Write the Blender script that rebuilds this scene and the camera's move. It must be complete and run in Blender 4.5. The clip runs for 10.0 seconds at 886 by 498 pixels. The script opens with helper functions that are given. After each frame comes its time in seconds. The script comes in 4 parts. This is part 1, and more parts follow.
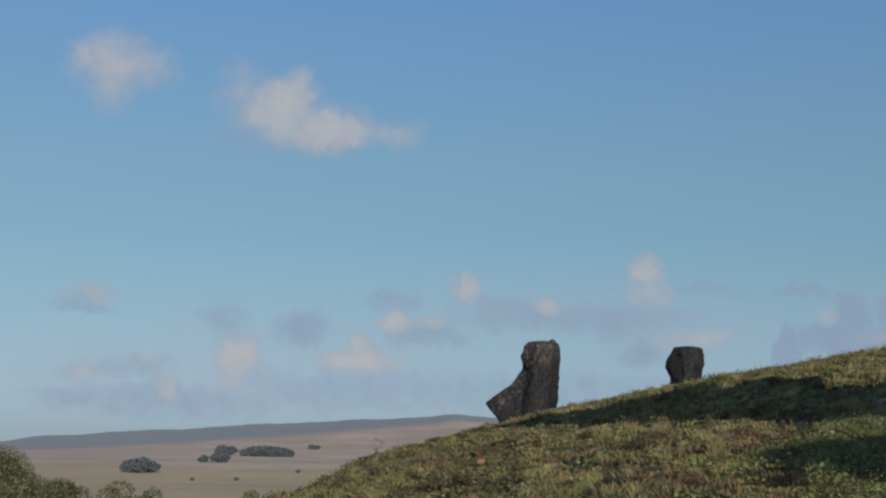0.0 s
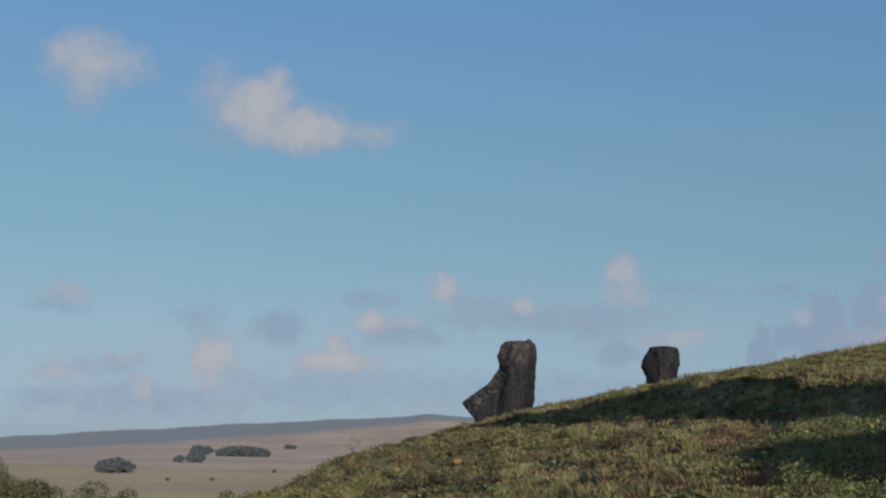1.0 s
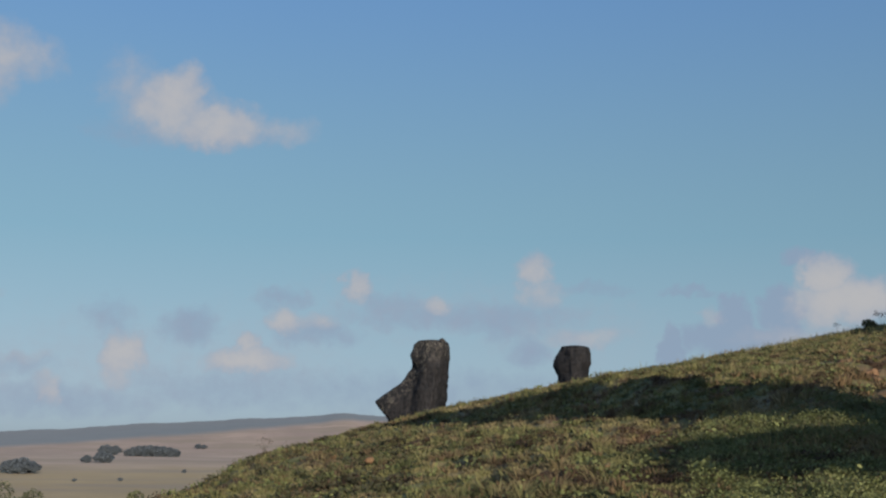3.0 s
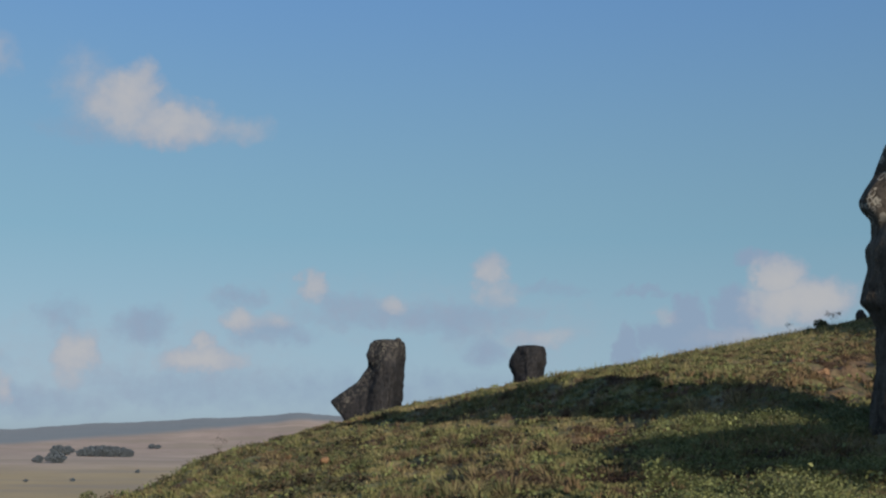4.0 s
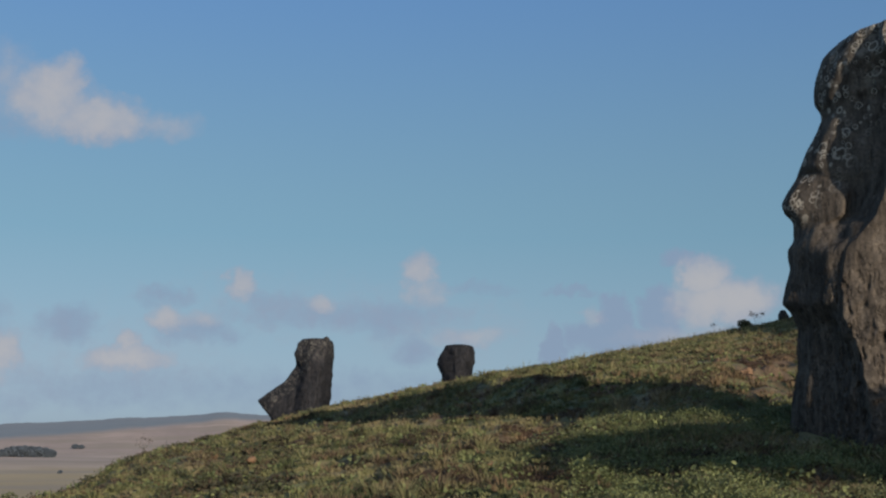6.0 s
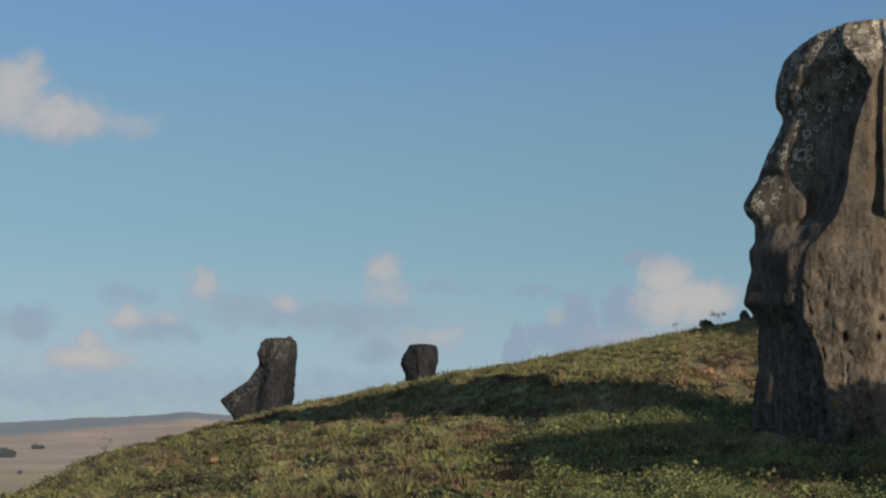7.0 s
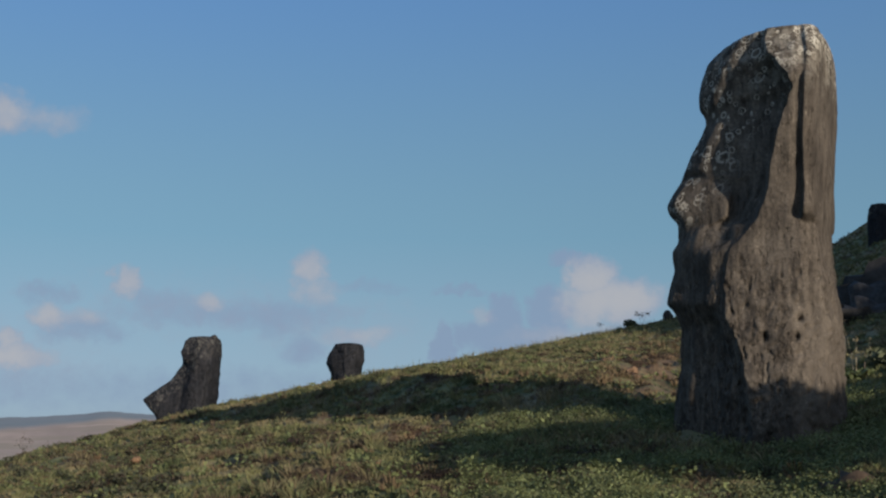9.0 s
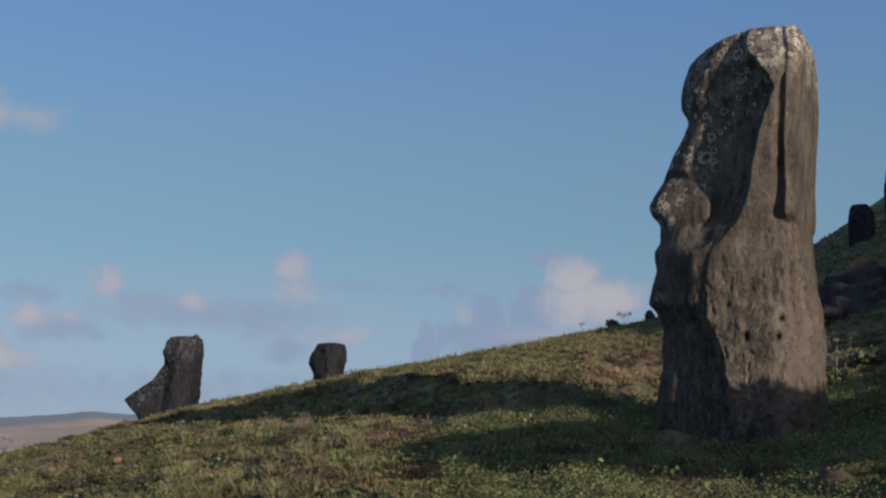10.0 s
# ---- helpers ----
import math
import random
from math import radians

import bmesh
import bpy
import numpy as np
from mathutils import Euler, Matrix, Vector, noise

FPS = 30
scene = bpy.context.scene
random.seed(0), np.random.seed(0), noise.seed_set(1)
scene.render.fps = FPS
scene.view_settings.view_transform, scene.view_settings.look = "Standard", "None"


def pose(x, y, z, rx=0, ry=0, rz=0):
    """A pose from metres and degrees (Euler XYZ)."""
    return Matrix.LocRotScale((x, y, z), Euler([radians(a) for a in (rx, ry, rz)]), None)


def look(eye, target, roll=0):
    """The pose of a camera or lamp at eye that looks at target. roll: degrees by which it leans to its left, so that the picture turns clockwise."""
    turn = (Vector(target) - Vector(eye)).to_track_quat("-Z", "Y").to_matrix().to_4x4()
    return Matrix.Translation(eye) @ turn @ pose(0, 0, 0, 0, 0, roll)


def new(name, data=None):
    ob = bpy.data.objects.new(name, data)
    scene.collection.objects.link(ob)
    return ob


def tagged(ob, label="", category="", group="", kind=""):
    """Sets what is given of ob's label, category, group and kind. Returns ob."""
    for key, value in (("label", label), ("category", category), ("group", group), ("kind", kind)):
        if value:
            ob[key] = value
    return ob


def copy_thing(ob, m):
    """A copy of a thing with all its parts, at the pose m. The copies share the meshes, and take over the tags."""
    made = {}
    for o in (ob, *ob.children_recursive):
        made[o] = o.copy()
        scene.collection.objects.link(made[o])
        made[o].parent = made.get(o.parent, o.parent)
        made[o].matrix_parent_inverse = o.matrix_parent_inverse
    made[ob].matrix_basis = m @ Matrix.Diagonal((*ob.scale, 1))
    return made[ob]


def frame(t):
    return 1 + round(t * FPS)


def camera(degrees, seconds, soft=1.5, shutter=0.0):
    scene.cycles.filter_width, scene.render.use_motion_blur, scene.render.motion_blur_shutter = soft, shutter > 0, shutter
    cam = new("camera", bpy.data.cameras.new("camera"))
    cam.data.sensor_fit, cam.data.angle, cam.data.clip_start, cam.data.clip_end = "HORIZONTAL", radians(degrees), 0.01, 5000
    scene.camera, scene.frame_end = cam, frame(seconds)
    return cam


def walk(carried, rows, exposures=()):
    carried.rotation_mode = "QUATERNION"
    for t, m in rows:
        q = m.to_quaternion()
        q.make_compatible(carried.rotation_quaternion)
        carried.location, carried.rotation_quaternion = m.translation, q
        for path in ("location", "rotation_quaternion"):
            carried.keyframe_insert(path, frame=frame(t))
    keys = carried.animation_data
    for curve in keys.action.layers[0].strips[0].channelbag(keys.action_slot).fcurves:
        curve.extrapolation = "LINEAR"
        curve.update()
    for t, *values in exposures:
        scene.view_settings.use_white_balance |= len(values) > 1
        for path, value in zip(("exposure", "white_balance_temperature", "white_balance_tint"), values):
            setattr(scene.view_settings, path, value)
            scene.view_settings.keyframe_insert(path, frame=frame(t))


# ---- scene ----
cam = camera(38.59, 10.0, soft=2.3)
EYE = 1.6
ROWS = [
    (0.0, 98.484, -1.001, -0.105),
    (0.5, 98.487, -0.980, -0.601),
    (1.0, 98.490, -0.956, -1.163),
    (1.5, 98.494, -0.923, -1.926),
    (2.0, 98.499, -0.871, -3.118),
    (2.5, 98.502, -0.827, -4.119),
    (4.0, 98.508, -0.699, -7.060),
    (4.5, 98.508, -0.658, -8.004),
    (5.0, 98.508, -0.627, -8.708),
    (6.5, 98.504, -0.522, -11.113),
    (7.0, 98.502, -0.487, -11.926),
    (7.5, 98.499, -0.448, -12.815),
    (8.0, 98.495, -0.406, -13.771),
    (8.5, 98.491, -0.369, -14.631),
    (9.0, 98.488, -0.342, -15.255),
    (9.5, 98.486, -0.326, -15.622),
    (10.0, 98.484, -0.308, -16.046),
]
EXPOSURES = [(0.0, 0.07, 6520, 10), (1.0, 0.06, 6540, 11), (2.0, 0.04, 6530, 10), (2.5, 0.13, 6700, 12), (4.0, 0.12, 6580, 11), (5.0, 0.01, 6430, 11), (6.5, 0.03, 6480, 13), (6.85, 0.03, 6420, 12), (7.0, 0.16, 7000, 10), (7.2, 0.03, 6365, 12), (8.0, 0.01, 6320, 11), (9.5, 0.01, 6280, 13), (10.0, 0.02, 6440, 17)]
walk(cam, [(t, pose(0, 0, EYE, rx, ry, rz)) for t, rx, ry, rz in ROWS], EXPOSURES)

# ---- light ----
SUN_AZ, SUN_EL = 167.0, 9.5      # degrees, clockwise from straight ahead (y), and above the horizon
scene.view_settings.exposure = 0.0
lamp = bpy.data.lights.new("sun", "SUN")
lamp.energy, lamp.angle, lamp.color = 5.0, radians(0.5), (1.0, 0.85, 0.67)
sun = new("sun", lamp)
TO_SUN = Vector((math.sin(radians(SUN_AZ)) * math.cos(radians(SUN_EL)), math.cos(radians(SUN_AZ)) * math.cos(radians(SUN_EL)), math.sin(radians(SUN_EL))))
sun.matrix_world = look(TO_SUN * 50, (0, 0, 0))

# azimuth, elevation, half width, half height (degrees), thickness
WHITE_CLOUDS = [
    (-7.71, 14.45, 1.9, 1.35, 0.95), (-6.95, 15.20, 0.95, 1.05, 0.95), (-5.60, 13.70, 2.2, 1.05, 1.10), (-9.41, 15.15, 1.2, 1.25, 0.42), (-2.60, 13.55, 1.5, 0.60, 0.45),
    (-15.40, 16.10, 1.7, 1.25, 0.75), (-14.10, 15.90, 1.6, 0.90, 0.55), (-15.30, 15.00, 1.0, 1.0, 0.55),
    (-9.15, 3.53, 1.05, 1.05, 1.05), (-9.40, 2.60, 0.9, 0.7, 0.60), (-3.73, 3.33, 1.95, 0.65, 1.05), (-3.80, 4.04, 0.50, 0.60, 0.90), (-2.11, 5.15, 0.85, 0.52, 0.80),
    (-12.15, 1.71, 0.60, 0.66, 0.70), (-15.91, 2.51, 1.15, 0.55, 0.60), (-15.70, 5.98, 1.10, 0.38, 0.55), (-13.4, 3.15, 1.3, 0.40, 0.40),
    (1.02, 6.61, 0.58, 0.78, 0.85), (4.51, 6.01, 0.85, 0.50, 0.70), (9.13, 7.45, 0.78, 0.85, 0.85), (9.33, 6.41, 1.05, 0.60, 0.60), (11.30, 4.60, 1.95, 0.48, 0.60), (-0.73, 5.20, 1.05, 0.50, 0.55),
    (-9.2, 3.2, 3.6, 1.7, 0.16), (-3.6, 3.5, 3.2, 1.3, 0.16), (-14.5, 2.7, 3.0, 1.3, 0.14), (3.6, 5.7, 5.2, 0.95, 0.12), (10.4, 4.9, 3.0, 1.0, 0.14),
    (21.94, 7.15, 1.05, 0.95, 1.15), (23.15, 6.10, 1.80, 1.05, 1.20), (21.80, 5.96, 1.40, 1.05, 0.90), (16.96, 5.59, 0.45, 0.35, 0.55), (21.50, 4.55, 3.2, 0.60, 0.60),
]
GREY_CLOUDS = [
    (-6.38, 4.75, 1.26, 0.78, 0.61), (-2.14, 6.19, 1.13, 0.47, 0.50), (-9.82, 5.17, 0.98, 0.91, 0.40), (-15.71, 1.47, 2.30, 0.47, 0.43), (-13.60, 2.75, 1.84, 0.52, 0.40), (-15.9, 5.45, 1.38, 0.39, 0.43),
    (5.76, 5.45, 5.29, 0.65, 0.54), (2.6, 5.9, 1.84, 0.59, 0.47), (7.7, 5.3, 2.30, 0.78, 0.58), (8.96, 3.97, 1.15, 0.65, 0.61), (-0.72, 4.60, 1.84, 0.65, 0.54), (-4.60, 2.05, 5.17, 0.85, 0.40), (-9.33, 13.20, 1.72, 0.65, 0.36), (-5.6, 12.95, 2.53, 0.45, 0.32),
    (11.82, 6.66, 1.72, 0.29, 0.36), (15.25, 4.05, 0.62, 0.95, 1.30), (17.91, 5.34, 0.88, 1.02, 1.40), (16.71, 4.70, 1.0, 0.70, 1.00), (20.02, 5.72, 0.85, 1.15, 1.25), (21.06, 8.05, 1.0, 0.30, 0.80),
    (16.19, 6.54, 1.2, 0.20, 0.55), (18.60, 4.30, 2.2, 0.85, 1.10), (3.31, 2.10, 12.0, 0.90, 0.35), (-12.0, 1.4, 5.0, 0.7, 0.45),
]


class Net:
    """Small helper to write node trees."""

    def __init__(self, tree):
        self.t = tree

    def node(self, kind, **props):
        n = self.t.nodes.new(kind)
        for k, v in props.items():
            setattr(n, k, v)
        return n

    def put(self, sock, v):
        if isinstance(v, bpy.types.NodeSocket):
            self.t.links.new(v, sock)
        elif isinstance(v, (int, float)) and hasattr(sock.default_value, "__len__"):
            sock.default_value = (v,) * len(sock.default_value)
        else:
            sock.default_value = v

    def math(self, op, a, b=None, c=None, clamp=False):
        n = self.node("ShaderNodeMath", operation=op, use_clamp=clamp)
        for i, v in enumerate((a, b, c)):
            if v is not None:
                self.put(n.inputs[i], v)
        return n.outputs[0]

    def vec(self, op, a, b=None, c=None):
        n = self.node("ShaderNodeVectorMath", operation=op)
        for i, v in enumerate((a, b, c)):
            if v is not None:
                self.put(n.inputs[i], v)
        return n.outputs["Value" if op in ("DOT_PRODUCT", "LENGTH", "DISTANCE") else "Vector"]

    def noise(self, v, scale, detail=4.0, rough=0.55, dist=0.0, colour=False):
        n = self.node("ShaderNodeTexNoise")
        if v is not None:
            self.put(n.inputs["Vector"], v)
        n.inputs["Scale"].default_value, n.inputs["Detail"].default_value = scale, detail
        n.inputs["Roughness"].default_value, n.inputs["Distortion"].default_value = rough, dist
        return n.outputs["Color" if colour else "Fac"]

    def ramp(self, v, lo, hi, a=0.0, b=1.0, smooth=True):
        n = self.node("ShaderNodeMapRange", interpolation_type="SMOOTHSTEP" if smooth else "LINEAR")
        self.put(n.inputs["Value"], v)
        for k, x in (("From Min", lo), ("From Max", hi), ("To Min", a), ("To Max", b)):
            self.put(n.inputs[k], x)
        return n.outputs["Result"]

    def mix(self, f, a, b, blend="MIX"):
        n = self.node("ShaderNodeMix", data_type="RGBA", blend_type=blend)
        self.put(n.inputs["Factor"], f)
        for i, v in ((6, a), (7, b)):
            self.put(n.inputs[i], v if isinstance(v, bpy.types.NodeSocket) else (*v, 1.0))
        return n.outputs[2]


def make_world():
    world = bpy.data.worlds.new("sky")
    scene.world = world
    world.use_nodes = True
    t = world.node_tree
    t.nodes.clear()
    n = Net(t)
    sky = n.node("ShaderNodeTexSky", sky_type="NISHITA", sun_disc=False)
    sky.sun_elevation, sky.sun_rotation = radians(SUN_EL), radians(SUN_AZ)
    sky.air_density, sky.dust_density, sky.ozone_density, sky.altitude = 1.0, 0.6, 1.5, 50
    grey = n.node("ShaderNodeRGBToBW")
    n.put(grey.inputs[0], sky.outputs[0])
    way = n.node("ShaderNodeTexCoord").outputs["Generated"]
    sep = n.node("ShaderNodeSeparateXYZ")
    n.put(sep.inputs[0], way)
    az = n.math("MULTIPLY", n.math("ARCTAN2", sep.outputs[0], sep.outputs[1]), 57.2958)
    el = n.math("MULTIPLY", n.math("ARCSINE", sep.outputs[2]), 57.2958)
    # maritime air: pale grey-blue low down, deeper blue above
    tint = n.mix(n.ramp(el, -1.0, 9.0, smooth=False), SKY_LOW, SKY_MID)
    tint = n.mix(n.ramp(el, 8.0, 24.0), tint, SKY_TOP)
    # brighter, warmer air on the sun's side of the sky
    glow = n.math("POWER", n.math("MAXIMUM", n.vec("DOT_PRODUCT", way, tuple(TO_SUN)), 0.0), 1.6)
    tint = n.mix(n.math("MULTIPLY", glow, 0.75), tint, (0.95, 0.86, 0.74))
    base = n.vec("SCALE", tint)
    even = n.math("MULTIPLY", n.math("POWER", n.math("MULTIPLY", grey.outputs[0], SKY), SKY_EVEN), n.ramp(az, -30.0, 50.0, 1.07, 0.925))
    n.put(base.node.inputs["Scale"], n.math("MULTIPLY", even, n.math("MULTIPLY_ADD", glow, SUN_SIDE, 1.0)))
    comb = n.node("ShaderNodeCombineXYZ")
    n.put(comb.inputs[0], az)
    n.put(comb.inputs[1], el)
    uv = comb.outputs[0]
    warp = n.vec("SUBTRACT", n.noise(uv, 0.55, 5, 0.6, colour=True), (0.5, 0.5, 0.5))
    uvw = n.vec("MULTIPLY_ADD", warp, (2.0, 1.3, 0.0), uv)
    warp2 = n.vec("SUBTRACT", n.noise(uv, 1.8, 3, 0.5, colour=True), (0.5, 0.5, 0.5))
    uvw = n.vec("MULTIPLY_ADD", warp2, (0.75, 0.6, 0.0), uvw)
    fine = n.noise(uv, 1.3, 5, 0.6)

    def field(clouds):
        total = None
        for a, e, w, h, k in clouds:
            p = n.vec("MULTIPLY_ADD", uvw, (0.8 / w, 0.8 / h, 0), (-0.8 * a / w, -0.8 * e / h, 0))
            m = n.math("MULTIPLY_ADD", n.vec("DOT_PRODUCT", p, p), -k, k)
            total = m if total is None else n.math("MAXIMUM", total, m)
        total = n.math("ADD", total, n.math("MULTIPLY_ADD", fine, 0.6, -0.32))
        return total
    w = field(WHITE_CLOUDS)
    g = field(GREY_CLOUDS)
    col = n.mix(n.ramp(g, -0.12, 0.75, 0.0, 0.82), base, GREY_CLOUD)
    lit = n.mix(n.ramp(n.math("MULTIPLY_ADD", n.noise(uv, 0.7, 3, 0.5), 1.2, n.math("ADD", w, -0.6)), 0.1, 1.3), SHADY_CLOUD, SUNNY_CLOUD)
    col = n.mix(n.ramp(w, -0.22, 0.85, 0.0, 0.86), col, lit)
    bg = n.node("ShaderNodeBackground")
    n.put(bg.inputs["Color"], col)
    bg.inputs["Strength"].default_value = 1.0
    out = n.node("ShaderNodeOutputWorld")
    t.links.new(bg.outputs[0], out.inputs[0])


SKY, SKY_EVEN, SUN_SIDE = 0.0245, 0.36, 0.65
SKY_LOW, SKY_MID, SKY_TOP = (0.685, 0.87, 1.0), (0.43, 0.80, 1.06), (0.314, 0.70, 1.37)
GREY_CLOUD, SHADY_CLOUD, SUNNY_CLOUD = (0.235, 0.315, 0.435), (0.315, 0.36, 0.44), (0.445, 0.44, 0.45)
make_world()


# ---- materials ----
def material(name, rough=0.9):
    m = bpy.data.materials.new(name)
    m.use_nodes = True
    n = Net(m.node_tree)
    b = m.node_tree.nodes["Principled BSDF"]
    b.inputs["Roughness"].default_value = rough
    b.inputs["Specular IOR Level"].default_value = 0.25
    return m, n, b


def relief(n, b, height, strength, distance):
    u = n.node("ShaderNodeBump")
    u.inputs["Strength"].default_value, u.inputs["Distance"].default_value = strength, distance
    n.put(u.inputs["Height"], height)
    n.put(b.inputs["Normal"], u.outputs[0])


def lichen_rings(n, p, scale, shift, share):
    """Thin pale rings of lichen, one to a cell, each of its own size; some cells stay empty."""
    v = n.node("ShaderNodeTexVoronoi")
    wob = n.vec("MULTIPLY_ADD", n.noise(p, 0.9 * scale, 3, 0.6, colour=True), (0.7 / scale,) * 3, n.vec("ADD", p, shift))
    n.put(v.inputs["Vector"], wob)
    v.inputs["Scale"].default_value = scale
    c = n.node("ShaderNodeSeparateColor")
    n.put(c.inputs[0], v.outputs["Color"])
    off = n.math("ABSOLUTE", n.math("SUBTRACT", v.outputs["Distance"], n.math("MULTIPLY_ADD", c.outputs[0], 0.24, 0.16)))
    return n.math("MULTIPLY", n.ramp(off, 0.02, 0.075, 1.0, 0.0), n.ramp(c.outputs[1], 1 - share - 0.05, 1 - share + 0.05))


def stone_material(name, dark, light, lichen_from, lichen):
    """Weathered volcanic tuff: streaky brown, chipped low down, with pale lichen rings towards the top and a crust on the crown."""
    m, n, b = material(name, 0.95)
    b.inputs["Specular IOR Level"].default_value = 0.12
    p = n.node("ShaderNodeTexCoord").outputs["Object"]
    sep = n.node("ShaderNodeSeparateXYZ")
    n.put(sep.inputs[0], p)
    x, z = sep.outputs[0], sep.outputs[2]
    streak = n.noise(n.vec("MULTIPLY", p, (6.0, 6.0, 0.9)), 2.4, 6, 0.68)
    blotch = n.noise(p, 1.7, 5, 0.6)
    grain = n.noise(p, 34.0, 4, 0.7)
    col = n.mix(n.ramp(streak, 0.32, 0.68), dark, light)
    col = n.mix(n.ramp(blotch, 0.45, 0.7, 0.0, 0.45), col, tuple(c * 1.4 for c in light))
    col = n.mix(n.ramp(n.noise(n.vec("ADD", p, (9.0, 4.0, 2.0)), 1.3, 4, 0.6), 0.48, 0.66, 0.0, 0.6), col, tuple(c * 0.9 for c in dark))
    col = n.mix(n.ramp(grain, 0.35, 0.55, 0.55, 0.0), col, tuple(c * 0.75 for c in dark))
    crack = n.noise(n.vec("MULTIPLY", p, (9.0, 9.0, 3.4)), 1.5, 5, 0.7)
    col = n.mix(n.ramp(crack, 0.34, 0.43, 0.6, 0.0), col, tuple(c * 0.55 for c in dark))
    low = n.ramp(n.math("MULTIPLY_ADD", blotch, 1.4, z), 2.9, 2.1, 0.0, 1.0)
    chip = n.math("MULTIPLY", n.ramp(n.noise(n.vec("MULTIPLY", p, (15.0, 15.0, 7.0)), 1.0, 4, 0.65, 0.4), 0.52, 0.62), low)
    chip = n.math("MULTIPLY", chip, n.ramp(x, 0.42, 0.58, 1.0, 0.25))
    col = n.mix(n.math("MULTIPLY", chip, 0.42), col, tuple(c * 0.6 for c in dark))
    # pale strip: smoother lighter stone, plus sun on the back corner painted in
    worn = n.math("MULTIPLY", n.ramp(n.math("MULTIPLY_ADD", blotch, 0.2, x), 0.58, 0.68), n.ramp(z, 1.7, 1.2, 0.0, 0.30))
    col = n.mix(worn, col, tuple(c * 1.55 for c in light))
    fleck = n.noise(n.vec("MULTIPLY", p, (1.0, 1.0, 0.5)), 26.0, 3, 0.6)
    col = n.mix(n.ramp(fleck, 0.62, 0.72, 0.0, 0.40), col, tuple(c * 2.2 for c in light))
    rings = n.math("MAXIMUM", lichen_rings(n, p, 6.0, (0, 0, 0), 0.75), lichen_rings(n, p, 9.5, (3.1, 1.7, 0.4), 0.75))
    rings = n.math("MAXIMUM", rings, lichen_rings(n, p, 14.0, (1.1, 5.7, 2.4), 0.35))
    some = n.ramp(n.noise(p, 2.2, 3, 0.6), 0.34, 0.48)
    up = n.math("MULTIPLY_ADD", x, -0.95, z)
    zone = n.ramp(n.math("MULTIPLY_ADD", n.noise(p, 1.3, 3), 1.4, up), lichen_from + 0.75, lichen_from + 1.15)
    film = n.math("MULTIPLY", n.ramp(n.noise(p, 7.0, 5, 0.7), 0.46, 0.62), n.math("MULTIPLY", n.ramp(z, lichen_from + 0.5, lichen_from + 1.1), 0.28))
    cap = n.ramp(n.math("MULTIPLY_ADD", n.noise(p, 4.0, 4, 0.65), 0.9, n.math("MULTIPLY_ADD", x, 0.35, z)), lichen_from + 1.72, lichen_from + 2.1)
    crust = n.math("MULTIPLY", n.math("MAXIMUM", n.ramp(n.noise(p, 15.0, 4, 0.65), 0.55, 0.60, 0.0, 0.9), rings), cap)
    cover = n.math("MULTIPLY", n.math("MULTIPLY", rings, some), zone)
    cover = n.math("MAXIMUM", n.math("MULTIPLY", cover, 0.75), n.math("MAXIMUM", crust, film))
    col = n.mix(n.math("MULTIPLY", cover, lichen), col, (0.50, 0.48, 0.41))
    n.put(b.inputs["Base Color"], col)
    pits = n.math("ADD", n.math("MULTIPLY", streak, 0.9), n.math("ADD", n.math("MULTIPLY", grain, 0.35), n.noise(p, 11.0, 5, 0.7)))
    pits = n.math("MULTIPLY_ADD", chip, -1.3, pits)
    relief(n, b, n.math("ADD", pits, n.ramp(crack, 0.34, 0.46, 0.0, 0.9)), 0.85, 0.018)
    return m


def thin_leaf(m, n, b, colour, share=0.2):
    """Light passes through a leaf: part of it leaves on the far side."""
    n.put(b.inputs["Base Color"], colour)
    through_leaf = n.node("ShaderNodeBsdfTranslucent")
    n.put(through_leaf.inputs["Color"], colour)
    both = n.node("ShaderNodeMixShader")
    both.inputs[0].default_value = share
    m.node_tree.links.new(b.outputs[0], both.inputs[1])
    m.node_tree.links.new(through_leaf.outputs[0], both.inputs[2])
    m.node_tree.links.new(both.outputs[0], m.node_tree.nodes["Material Output"].inputs["Surface"])


def turf_colour(n, p):
    """Patches of green, straw and brown in the pasture, the same for the soil and the blades on it."""
    col = n.mix(n.ramp(n.noise(p, 2.3, 4, 0.65), 0.40, 0.60), (0.072, 0.090, 0.042), (0.178, 0.182, 0.084))
    col = n.mix(n.ramp(n.noise(p, 0.75, 4, 0.65), 0.48, 0.62, 0.0, 0.85), col, (0.205, 0.176, 0.104))
    brown = n.noise(n.vec("ADD", p, (31.0, 17.0, 0.0)), 1.3, 5, 0.7)
    return n.mix(n.ramp(brown, 0.52, 0.60, 0.0, 0.88), col, (0.094, 0.068, 0.047))


